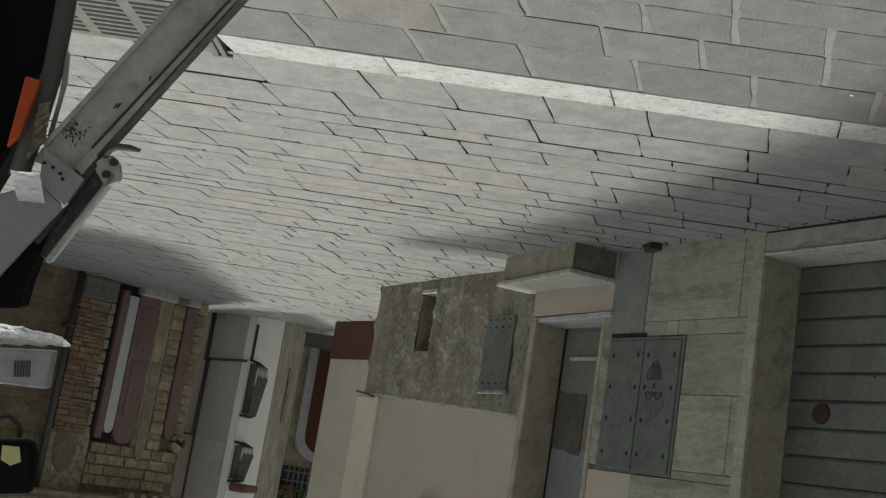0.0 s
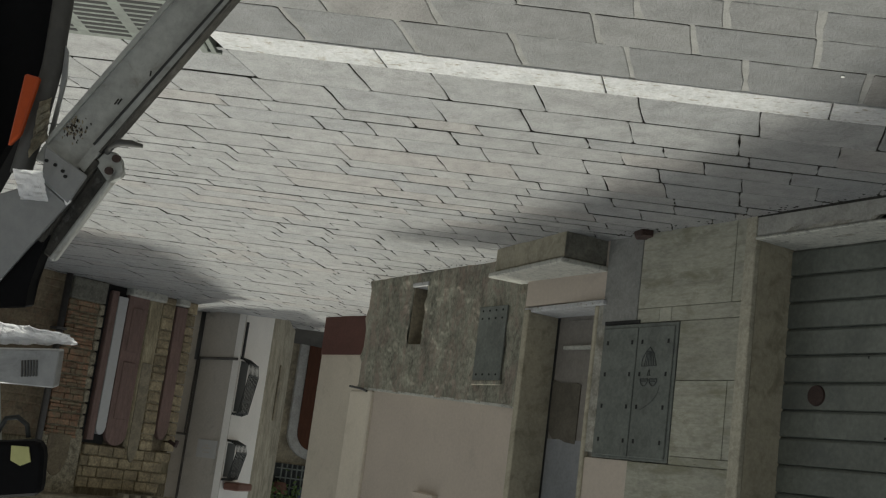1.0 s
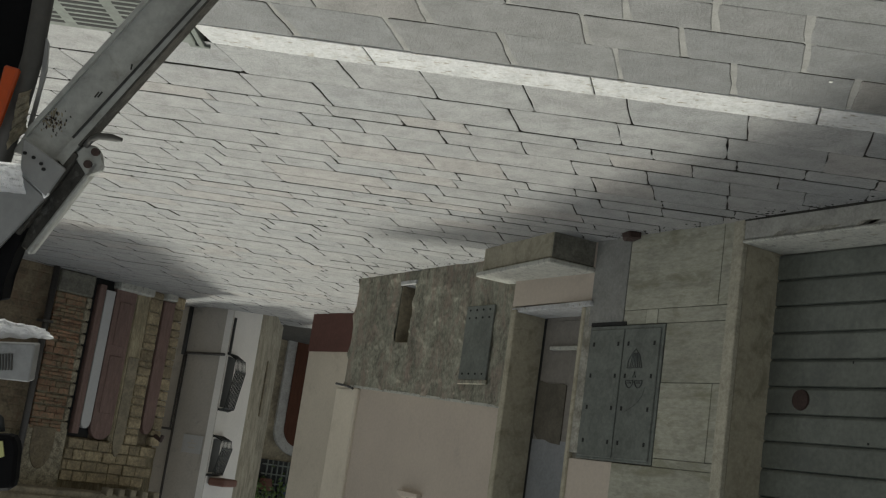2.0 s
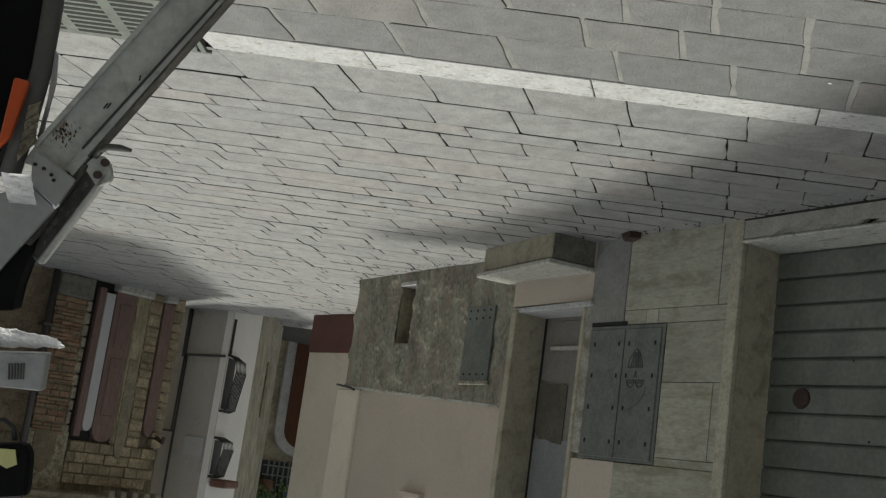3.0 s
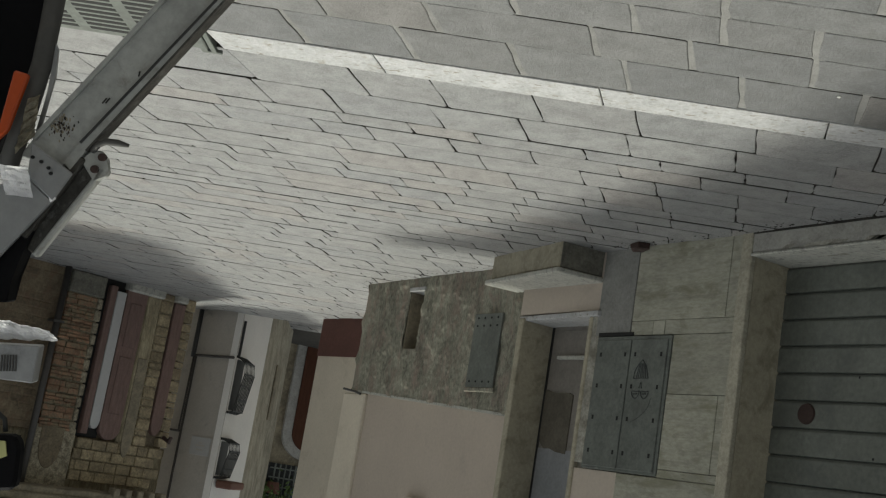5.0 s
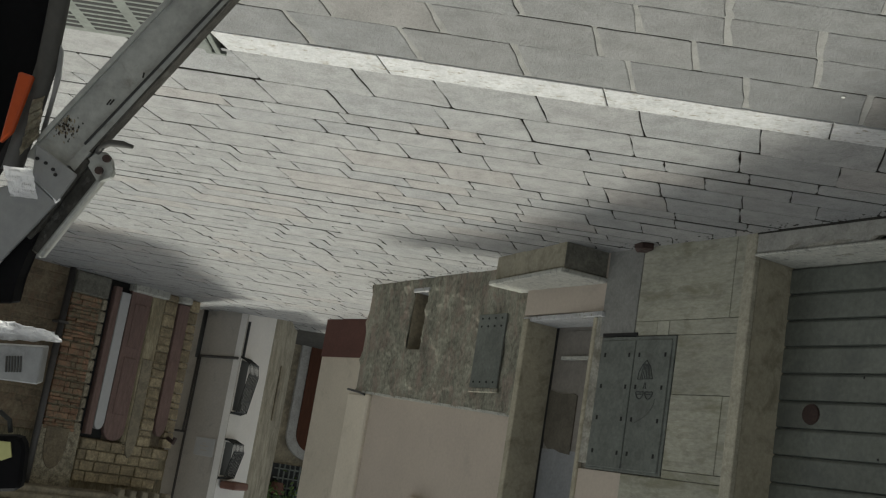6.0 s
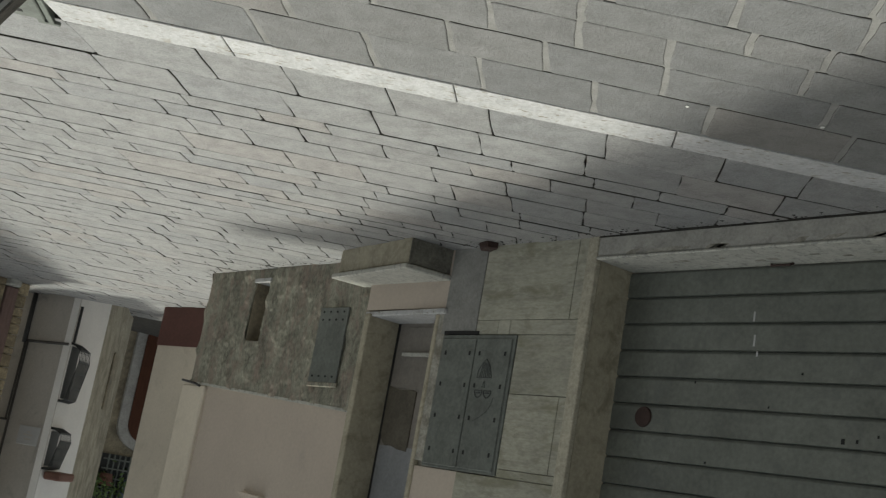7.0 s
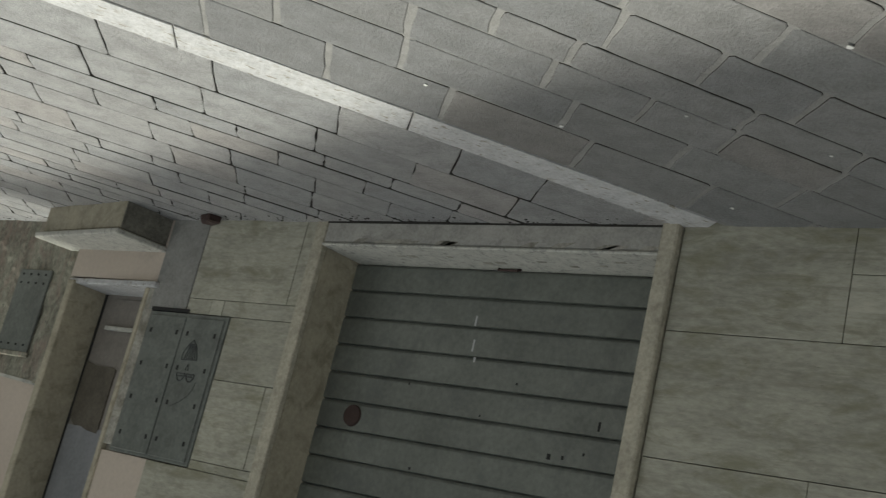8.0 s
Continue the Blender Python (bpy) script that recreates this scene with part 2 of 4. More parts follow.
def link(name, bm, mat, parent=None, label="", smooth=False):
    me = bpy.data.meshes.new(name)
    bmesh.ops.recalc_face_normals(bm, faces=bm.faces[:])
    bm.to_mesh(me)
    bm.free()
    me.materials.append(mat)
    if smooth:
        for p in me.polygons:
            p.use_smooth = True
    ob = new(name, me)
    if parent is not None:
        ob.parent = parent
    if label:
        ob["label"] = label
    return ob


part = link


def thing(name, m, label, category, group="", kind=""):
    ob = new(name)
    ob.matrix_world = m
    ob.empty_display_size = 0.1
    return tagged(ob, label, category, group, kind)


def box(bm, lo, hi, bevel=0.0, m=None):
    """A box between two corners, with bevelled edges, laid into bm."""
    r = bmesh.ops.create_cube(bm, size=1.0)
    vs = r["verts"]
    lo, hi = Vector(lo), Vector(hi)
    for v in vs:
        v.co = Vector(((lo[i] + hi[i]) / 2 + v.co[i] * (hi[i] - lo[i])) for i in range(3))
    if bevel:
        es = list({e for v in vs for e in v.link_edges})
        out = bmesh.ops.bevel(bm, geom=es, offset=bevel, segments=1, affect="EDGES")
        vs = list({v for f in out["faces"] for v in f.verts} | {v for v in vs if v.is_valid})
    if m is not None:
        bmesh.ops.transform(bm, matrix=m, verts=vs)
    return bm


def boxes(*rows, bevel=0.0):
    bm = bmesh.new()
    for lo, hi in rows:
        box(bm, lo, hi, bevel)
    return bm


def tube(points, radius, sides=8):
    """A round bar along a line of points."""
    bm = bmesh.new()
    pts = [Vector(p) for p in points]
    rings = []
    for i, p in enumerate(pts):
        d = (pts[min(i + 1, len(pts) - 1)] - pts[max(i - 1, 0)]).normalized()
        q = d.to_track_quat("Z", "Y")
        r = radius[i] if isinstance(radius, (list, tuple)) else radius
        rings.append([bm.verts.new(p + q @ Vector((r * math.cos(2 * math.pi * k / sides), r * math.sin(2 * math.pi * k / sides), 0))) for k in range(sides)])
    for a, b in zip(rings, rings[1:]):
        for k in range(sides):
            bm.faces.new((a[k], a[(k + 1) % sides], b[(k + 1) % sides], b[k]))
    bm.faces.new(rings[0])
    bm.faces.new(rings[-1])
    return bm


def prism(outline, y0, y1, bevel=0.0):
    """A plate cut to an outline of (x, z), from y0 to y1."""
    bm = bmesh.new()
    f = [bm.verts.new((x, y0, z)) for x, z in outline]
    b = [bm.verts.new((x, y1, z)) for x, z in outline]
    bm.faces.new(f)
    bm.faces.new(b[::-1])
    for i in range(len(f)):
        j = (i + 1) % len(f)
        bm.faces.new((f[i], f[j], b[j], b[i]))
    if bevel:
        bmesh.ops.bevel(bm, geom=bm.edges[:], offset=bevel, segments=1, affect="EDGES")
    return bm


def arched(x0, x1, z0, z1, rise, n=8):
    """An outline with straight sides and a rounded top."""
    pts = [(x0, z0), (x1, z0)]
    cx, rx = (x0 + x1) / 2, (x1 - x0) / 2
    return pts + [(cx + rx * math.cos(math.pi * k / n), z1 - rise + rise * math.sin(math.pi * k / n)) for k in range(n + 1)]


def facade(a, b):
    """The frame of a wall from a to b: x along it, y into it, z up."""
    d = (Vector((*b, 0)) - Vector((*a, 0))).normalized()
    m = Matrix.Identity(4)
    inn = Vector((-d.y, d.x, 0))
    for i in range(3):
        m[i][0], m[i][1], m[i][2] = d[i], inn[i], (0, 0, 1)[i]
    return Matrix.Translation((*a, 0)) @ m

# ---------------------------------------------------------------- ground
ALONG, ACROSS = Vector((-0.531, 0.847, 0)), Vector((0.847, 0.531, 0))
GROUND = Matrix((( -0.531, 0.847, 0, 0), (0.847, 0.531, 0, 0), (0, 0, 1, 0), (0, 0, 0, 1)))


def at(u, v, z=0.0):
    return ALONG * u + ACROSS * v + Vector((0, 0, z))


def dip(x, y):
    """How far the side alley sinks below the street."""
    s, n = 0.87 * (x - 10.65) + 0.49 * (y - 0.68), -0.49 * (x - 10.65) + 0.87 * (y - 0.68)
    if s <= 0 or n < -0.35:
        return 0.0
    return -min(0.18 * s, 0.38) + max(0.0, min(0.06 * (s - 3.6), 0.25))


spans = [-400, -120, -40, -14, -6, 0, 3, 6, 8, 9] + list(np.arange(9.5, 20, 0.35)) + [22, 30, 60, 140, 400]
bm = bmesh.new()
grid = [[bm.verts.new((x, y, -0.03 + dip(x, y))) for y in spans_y] for spans_y in [[-400, -120, -40, -14, -6, -3, -1, -0.5] + list(np.arange(0, 8, 0.35)) + [12, 30, 60, 140, 400]] for x in spans]
for p, q in zip(grid, grid[1:]):
    for k in range(len(p) - 1):
        bm.faces.new((p[k], q[k], q[k + 1], p[k + 1]))
ground = tagged(link("ground", bm, M_JOINT), "grey stone street ground with dirty joints", "ground", kind="structure")
bm = bmesh.new()
bm.faces.new([bm.verts.new(at(u, v, -0.006)) for u, v in ((-16, -16), (9, -16), (9, -2.3), (-16, -2.3))])
mortar_bed = tagged(link("mortar_bed", bm, M_MORTAR), "sandy pale mortar bed between the paving stones", "mortar", kind="structure")

# ---------------------------------------------------------------- street wall beside the garage
wall_main = thing("wall_main", Matrix.Identity(4), "street wall with travertine cladding, pink plaster and a garage opening", "wall", kind="structure")
part("wall_core", boxes(((-9.0, 0.03, -0.03), (-2.5, 0.5, 7.9)), ((-2.5, 0.03, 2.35), (0.01, 0.5, 7.9)), ((0.01, 0.03, -0.03), (1.47, 0.5, 7.9)),
                        ((1.47, 0.03, 2.4), (2.46, 0.5, 7.9)), ((1.47, 0.03, -0.03), (2.46, 0.5, 0.45))), M_CONC, wall_main, "grey cement wall body")
part("plaster", boxes(((0.98, 0.004, 1.632), (1.47, 0.03, 2.6)), ((0.01, 0.006, 2.15), (0.98, 0.03, 7.9)), ((0.98, 0.006, 2.6), (2.46, 0.03, 7.9)),
                      ((1.415, 0.002, -0.03), (2.46, 0.03, 0.45))), M_PINK, wall_main, "pale pink plaster")
part("cement_band", boxes(((1.375, -0.006, 0.5), (1.47, 0.03, 1.59)), bevel=0.003), M_CONC, wall_main, "grey cement band beside the door frame")
part("cement_patch", boxes(((1.025, -0.008, -0.03), (1.415, 0.03, 0.655)), bevel=0.004), M_LIGHT, wall_main, "grey painted cement strip")
part("frame_jamb", boxes(((-0.092, -0.014, -0.03), (0.004, 0.03, 2.35)), bevel=0.006), M_JAMB, wall_main, "pale cement edge band")
part("frame_jamb", boxes(((-2.495, -0.05, -0.03), (-2.405, 0.03, 2.35)), bevel=0.008), M_JAMB, wall_main, "pale cement edge band")
part("reveal", boxes(((-0.09, 0.03, -0.03), (0.01, 0.5, 2.35)), ((-2.5, 0.03, -0.03), (-2.4, 0.5, 2.35)), ((-2.4, -0.01, 2.35), (-0.09, 0.03, 2.45))), M_REVEAL, wall_main, "stained cement reveal")
# unseen slab, added; its outline follows the shadow edge wanted on the paving
bm = prism([(-9.1, 0.6), (5.0, 0.6), (5.25, -0.5), (5.85, -1.2), (5.72, -1.38), (5.3, -1.26), (4.62, -1.06), (2.72, -1.3), (1.72, -1.44), (0.92, -1.66), (0.16, -1.88), (-0.53, -1.98), (-9.1, -2.2)], 0.0, 0.12)
bmesh.ops.rotate(bm, verts=bm.verts[:], cent=(0, 0, 0), matrix=Matrix(((1, 0, 0), (0, 0, 1), (0, -1, 0))))
bmesh.ops.translate(bm, verts=bm.verts[:], vec=(0, 0, 8.02))
part("eaves", bm, M_CONC, wall_main, "unseen slab shaped to cast the street shadow")
# storey out of view, added and sized for the shade it throws
part("upper_storey", boxes(((2.46, 0.12, 2.502), (2.8, 0.5, 7.9)), ((-9.0, 0.004, 3.3), (0.01, 0.03, 7.9))), M_PINK, wall_main, "unseen pink plaster storey added for its shadow")
sill = part("garage_sill", boxes(((-2.403, -0.02, -0.03), (-0.094, 0.36, 0.138)), bevel=0.012), M_SILLFACE, wall_main, "chipped grey cement sill")
# paler top over a greyer face: sky light on the sill put into colour
part("sill_slab", boxes(((-2.403, -0.026, 0.138), (-0.094, 0.36, 0.157)), bevel=0.006), M_SILL, sill, "worn sill top with sky light in its pale colour")
# thin black strip along the bottom of the sill face
part("grime_line", boxes(((-2.4, -0.0235, -0.03), (-0.1, -0.019, 0.013))), M_GRIME, sill, "thin black line along the foot")
for x in np.linspace(-2.2, -0.6, 9):
    x += random.uniform(-0.08, 0.08)
    a = random.uniform(0.03, 0.07)
    d = random.uniform(0.03, 0.22)
    part("chip", boxes(((x, d, 0.1565), (x + a, d + random.uniform(0.015, 0.04), 0.1585))), M_CONC, sill)

for k in range(12):
    x, h = random.uniform(-2.35, -0.2), random.uniform(0.008, 0.03)
    part("chip", prism([(x, 0.137), (x - random.uniform(0.02, 0.09), 0.132 - h), (x + 0.03, 0.12 - h * 0.4), (x + random.uniform(0.05, 0.12), 0.136)], -0.0212, -0.018), M_CONC, sill)

# roller door
shutter = thing("garage_shutter", pose(0, 0.335, 0), "grey painted steel garage door of horizontal slats, closed", "garage door")
PITCH = 0.1745
bm = bmesh.new()
prof = [(0.0, 0.012), (0.006, 0.0), (0.02, -0.008), (PITCH - 0.007, -0.008), (PITCH - 0.004, 0.002), (PITCH, 0.012)]
rows = []
for x in (-2.4, -0.09):
    rows.append([bm.verts.new((x, y, z)) for z, y in prof] + [bm.verts.new((x, 0.03, PITCH)), bm.verts.new((x, 0.03, 0))])
for i in range(8):
    j = (i + 1) % 8
    bm.faces.new((rows[0][i], rows[0][j], rows[1][j], rows[1][i]))
bm.faces.new(rows[0])
bm.faces.new(rows[1][::-1])
slat = part("slat", bm, M_SHUT, shutter)
slat.location.z = 0.157
for k in range(1, 13):
    s = new("slat", slat.data)
    s.parent = shutter
    s.location.z = 0.157 + k * PITCH
bm = tube([(-0.37, -0.022, 1.112), (-0.37, -0.004, 1.112)], [0.062, 0.068], 20)
part("lock_plate", bm, M_RUST, shutter, "round rusty brown lock plate")
part("pull_handle", tube([(-1.22, -0.03, 0.158), (-1.23, -0.05, 0.172), (-1.36, -0.05, 0.172), (-1.37, -0.03, 0.158)], 0.008), M_RUST, shutter, "small rusty pull handle")
for x, z, w, h in ((-2.06, 0.95, 0.012, 0.05), (-1.8, 1.15, 0.02, 0.03), (-1.88, 1.15, 0.012, 0.02), (-2.0, 1.12, 0.01, 0.015), (-0.75, 0.87, 0.008, 0.015), (-1.5, 0.8, 0.01, 0.012), (-0.9, 1.35, 0.012, 0.014), (-1.3, 1.0, 0.008, 0.012)):
    part("paint_chip", boxes(((x, -0.011, z), (x + w, -0.007, z + h))), M_DARK, shutter)
for x, z, h in ((-1.15, 0.58, 0.07), (-1.18, 0.68, 0.03), (-1.13, 0.44, 0.06)):
    part("scratch", boxes(((x, -0.0105, z), (x + 0.012, -0.007, z + h))), M_PALE, shutter)

# twin meter cupboard doors
meter = thing("meter_cupboard", pose(0.58, -0.012, 0.675), "grey sheet metal twin meter cupboard doors, scribbled on", "meter cupboard")
part("frame", boxes(((-0.015, 0.0, -0.015), (0.79, 0.016, 0.95)), bevel=0.003), M_PANEL, meter)
for x0, x1 in ((0.012, 0.385), (0.395, 0.77)):
    leaf = part("door", boxes(((x0, -0.01, 0.012), (x1, 0.0, 0.93)), bevel=0.004), M_PANEL, meter)
    for sx in (x0 + 0.05, x1 - 0.05):
        for sz in (0.12, 0.35, 0.58, 0.82):
            part("vent_slot", boxes(((sx - 0.009, -0.0125, sz - 0.015), (sx + 0.009, -0.008, sz + 0.015))), M_DARK, leaf)
# black strip paints the shade line below the cupboard
part("lintel_shadow_strip", boxes(((0.4, 0.0, -0.045), (0.79, 0.016, -0.02))), M_DARK, meter, "dark strip standing for shade under the cupboard")


def stroke(pts, r=0.0035):
    return tube([(x, -0.012, z) for x, z in pts], r, 5)


# scribbled face: cap, eyes and a long curve, drawn in dark strokes
draw = part("scribble", stroke([(0.165, 0.29), (0.32, 0.295), (0.315, 0.245), (0.28, 0.19), (0.245, 0.16), (0.2, 0.2), (0.165, 0.29)]), M_INK, meter, "dark pen scribble of a cap and two eyes")
for x in (0.19, 0.21, 0.23, 0.25, 0.27, 0.29):
    part("stroke", stroke([(x, 0.29), (x * 0.55 + 0.11, 0.185)], 0.003), M_INK, draw)
for cx in (0.185, 0.28):
    part("stroke", stroke([(cx + 0.04 * math.cos(a), 0.4 + 0.025 * math.sin(a) - 0.01 * math.cos(2 * a)) for a in np.linspace(0, 2 * math.pi, 14)], 0.0045), M_INK, draw)
    part("stroke", stroke([(cx - 0.02, 0.4), (cx + 0.022, 0.402)], 0.005), M_INK, draw)
part("stroke", stroke([(0.235, 0.32), (0.22, 0.36), (0.25, 0.36), (0.235, 0.32)]), M_INK, draw)
part("stroke", stroke([(0.115 + 0.18 * t * t, 0.43 + 0.2 * t - 0.03 * t * t) for t in np.linspace(0, 1, 9)], 0.0016), M_INK, draw)

# doorway
doorway = thing("door_1", Matrix.Identity(4), "recessed grey house door in a cement frame above a stone threshold", "door", kind="structure")
part("frame_jamb", boxes(((2.39, -0.01, 0.48), (2.46, 0.5, 2.4)), bevel=0.008), M_REVEAL, doorway, "wide cement reveal")
part("frame_jamb", boxes(((1.47, -0.014, 0.5), (1.515, 0.4, 2.4)), bevel=0.008), M_REVEAL, doorway, "narrow cement frame")
part("lintel", boxes(((1.47, -0.01, 2.4), (2.46, 0.5, 2.5))), M_CONC, doorway)
part("threshold", boxes(((-0.02, -0.04, 0.46), (1.09, 0.32, 0.5)), bevel=0.006), M_MARBLE, doorway, "pale stone threshold").matrix_basis = pose(1.4, 0.0, 0, 0, 0, 3)
leaf = part("door_leaf", boxes(((1.515, 0.29, 0.5), (2.345, 0.34, 2.4))), M_OLDDOOR, doorway, "dull brownish grey door leaf")
# solid black strip: the shade in the door gap is put into colour
part("gap", boxes(((2.345, 0.296, 0.5), (2.391, 0.36, 2.4))), M_DARK, doorway, "black strip for the shaded gap beside the door")
part("rail", boxes(((1.515, 0.25, 0.745), (2.22, 0.295, 0.775)), bevel=0.005), M_SILL, leaf, "pale ledge across the door")
part("lower_panel", boxes(((1.56, 0.282, 0.53), (2.2, 0.292, 0.745)), bevel=0.004), M_OLDDOOR, leaf)
part("dark_patch", prism([(1.97, 1.06), (2.02, 1.045), (2.2, 1.05), (2.342, 1.02), (2.342, 1.4), (2.33, 1.45), (2.31, 1.47), (2.27, 1.5), (2.2, 1.49), (2.1, 1.52), (1.97, 1.53)], 0.28, 0.291, 0.002), M_PATCH, leaf, "dark worn brown patch")
part("upper_panel", boxes(((1.53, 0.283, 1.5), (2.342, 0.291, 2.39))), M_SLATE, leaf, "blue-grey painted upper part")

# doorstep
step = thing("doorstep", pose(1.47, -0.4, 0, 0, 0, 6.6), "cement doorstep block with a pale stone slab on top", "doorstep")
part("block", boxes(((0.03, 0.03, -0.03), (1.17, 0.5, 0.195)), bevel=0.012), M_REVEAL, step)
# end face turned from the sun: its shade is painted in, with stains
part("stained_end", boxes(((0.024, 0.036, -0.03), (0.034, 0.5, 0.192)), bevel=0.003), M_DARKCEM, step, "stained cement end, shade put into its dark colour")
part("slab", boxes(((0.0, 0.0, 0.2), (1.22, 0.5, 0.24)), bevel=0.008), M_SILL, step, "pale stone slab")

# fallen brick piece at the wall foot
bm = boxes(((-0.07, -0.05, 0.0), (0.07, 0.05, 0.055)), bevel=0.012)
for v in bm.verts:
    v.co += Vector([random.uniform(-0.008, 0.008) for _ in range(3)])
frag = tagged(link("brick_fragment", bm, M_RUST), "broken dark red brick piece at the wall foot", "brick")
frag.matrix_world = pose(0.93, -0.09, -0.003, 0, 0, 20)

# ---------------------------------------------------------------- rough plinth and pink wall
wall_court = thing("wall_court", pose(0, 0.06, 0), "low wall with a rough grey rendered plinth and pink plaster above", "wall", kind="structure")


def lumpy(x0, x1, zf, y, nx, nz, amp, holes=()):
    """A rough upright sheet with a sloping top; holes: (x0, x1, z0, z1) left open."""
    bm = bmesh.new()
    vs = {}
    for i in range(nx + 1):
        x = x0 + (x1 - x0) * i / nx
        for k in range(nz + 1):
            z = -0.03 + (zf(x) + 0.03) * k / nz
            d = noise.noise((x * 7, z * 7, 1.3)) * amp + noise.noise((x * 34, z * 24, 4.0)) * amp * 0.75
            d *= max(0.05, min(1.0, (x1 - x) / 0.25))
            vs[i, k] = bm.verts.new((x, y + d, z))
    for i in range(nx):
        for k in range(nz):
            c = (vs[i, k].co + vs[i + 1, k + 1].co) / 2
            if not any(a < c.x < b and e < c.z < f for a, b, e, f in holes):
                bm.faces.new((vs[i, k], vs[i + 1, k], vs[i + 1, k + 1], vs[i, k + 1]))
    return bm


top = lambda x: 1.15 + 0.05 * (5.1 - x)
NICHE = (4.25, 4.52, 0.12, 0.71)
part("plinth", lumpy(2.46, 5.45, top, 0.0, 190, 76, 0.017, [NICHE]), M_ROUGH, wall_court, "rough grey render", smooth=True)
part("plinth_core", boxes(((2.46, 0.2, -0.03), (5.45, 0.4, 1.15))), M_CONC, wall_court)
n0, n1, m0, m1 = 4.23, 4.53, 0.105, 0.725
part("niche_lining", boxes(((n0, 0.012, m0), (n0 + 0.02, 0.2, m1)), ((n1 - 0.02, 0.012, m0), (n1, 0.2, m1)), ((n0, 0.012, m1 - 0.02), (n1, 0.2, m1)), ((n0, 0.16, m0), (n1, 0.2, m1))), M_BROWN, wall_court, "brown lining of a slot niche")
# pale material carries the sunlight that falls on the niche sill
part("niche_sill", boxes(((n0, -0.015, m0 - 0.01), (n1, 0.18, m0 + 0.03)), bevel=0.004), M_MARBLE, wall_court, "tile sill with sunlight in its pale colour")
bm = tube([(5.45, 0.16, -0.03), (5.46, 0.16, 0.4), (5.45, 0.16, 0.8), (5.45, 0.16, 1.14)], [0.17, 0.165, 0.168, 0.165], 20)
part("rounded_corner", bm, M_ROUGH, wall_court, "rounded rough corner", smooth=True)
part("upper_wall", prism([(2.46, top(2.46)), (5.3, top(5.3)), (5.3, 2.45), (2.46, 2.45)], 0.03, 0.4), M_PINK, wall_court, "pale pink plaster")
part("ledge", prism([(2.46, top(2.46) - 0.012), (5.3, top(5.3) - 0.012), (5.3, top(5.3) + 0.012), (2.46, top(2.46) + 0.012)], -0.004, 0.06), M_SILL, wall_court, "thin pale ledge")
part("corner_pilaster", boxes(((5.12, -0.012, 1.16), (5.6, 0.4, 2.45)), bevel=0.015), M_CREAM, wall_court, "cream corner pilaster")
part("coping", boxes(((2.46, -0.03, 2.45), (5.63, 0.45, 2.5)), bevel=0.01), M_CONC, wall_court)
part("cable", tube([(5.62, -0.01, 1.12), (5.5, -0.03, 1.13), (5.3, -0.03, 1.15), (5.2, -0.02, 1.17)], 0.012), M_CABLE, wall_court, "short dark cable at the corner")
part("small_ledge", prism([(3.62, 2.09), (4.0, 2.08), (4.0, 2.1), (3.9, 2.14), (3.62, 2.13)], -0.025, 0.04, 0.006), M_PINK, wall_court, "small plaster ledge")
part("vent_hole", boxes(((3.66, 0.022, 2.13), (3.88, 0.034, 2.22))), M_DARK, wall_court, "dark vent opening")
plate = thing("cover_plate", pose(2.78, 0.035, 0.41), "grey riveted sheet metal cover plate on rough render", "cover plate")
part("sheet", boxes(((0, 0, 0), (0.43, 0.02, 0.65)), bevel=0.004), M_PANEL, plate)
for x in np.linspace(0.06, 0.37, 4):
    for z in (0.04, 0.11, 0.6, 0.53):
        if z in (0.04, 0.11, 0.6):
            part("rivet", tube([(x, -0.006, z), (x, 0.002, z)], 0.009, 8), M_DARK, plate)
part("cement_lip", boxes(((-0.02, -0.004, 0.65), (0.44, 0.022, 0.69)), bevel=0.008), M_ROUGH, plate, "lump of grey render")

# ---------------------------------------------------------------- buildings at the end of the street


def facing(a, b):
    """A wall seen from the street; x runs from b back to a, so that a point s metres from a lies at x = -s."""
    m = facade(b, a)
    m.translation = (*a, 0)
    return m


A, C, D, E, F = (9.7, -2.6), (11.4, 0.24), (10.65, 0.68), (11.665, 1.539), (14.6, 3.15)
AB = (10.24, -0.87)
def lumpy_band(x0, x1, z0, z1, nx=60, nz=14):
    """A rough rendered band with a back."""
    bm = bmesh.new()
    vs = [[bm.verts.new((x0 + (x1 - x0) * i / nx, 0.045 + noise.noise((i * 0.4, k * 0.4, 2.0)) * 0.02, z0 + (z1 - z0) * k / nz)) for k in range(nz + 1)] for i in range(nx + 1)]
    for i in range(nx):
        for k in range(nz):
            bm.faces.new((vs[i][k], vs[i + 1][k], vs[i + 1][k + 1], vs[i][k + 1]))
    bmesh.ops.solidify(bm, geom=bm.faces[:], thickness=0.04)
    return bm


brick_house = thing("brick_house", facing(A, AB), "old brick and ochre stone house with mauve wooden shutters", "house")
# the unseen upper outline is cut to cast the far street shadow
part("wall", prism([(-2.55, -0.03), (6.0, -0.03), (6.0, 5.5), (0.9, 9.6), (-0.25, 11.4), (-1.65, 7.3), (-2.55, 4.4)], 0.1, 1.6), M_BRICK_JOIN, brick_house, "weathered brick and render")
part("mortar_backing", boxes(((-1.11, 0.032, 0.0), (-0.63, 0.1, 2.1)), ((-2.24, 0.032, 0.0), (-2.03, 0.1, 2.1))), M_BED, brick_house, "crumbling pale lime mortar")
part("stucco", boxes(((-0.6, 0.058, 0.0), (2.2, 0.1, 2.9))), M_DIM, brick_house, "dark olive stucco over brick")
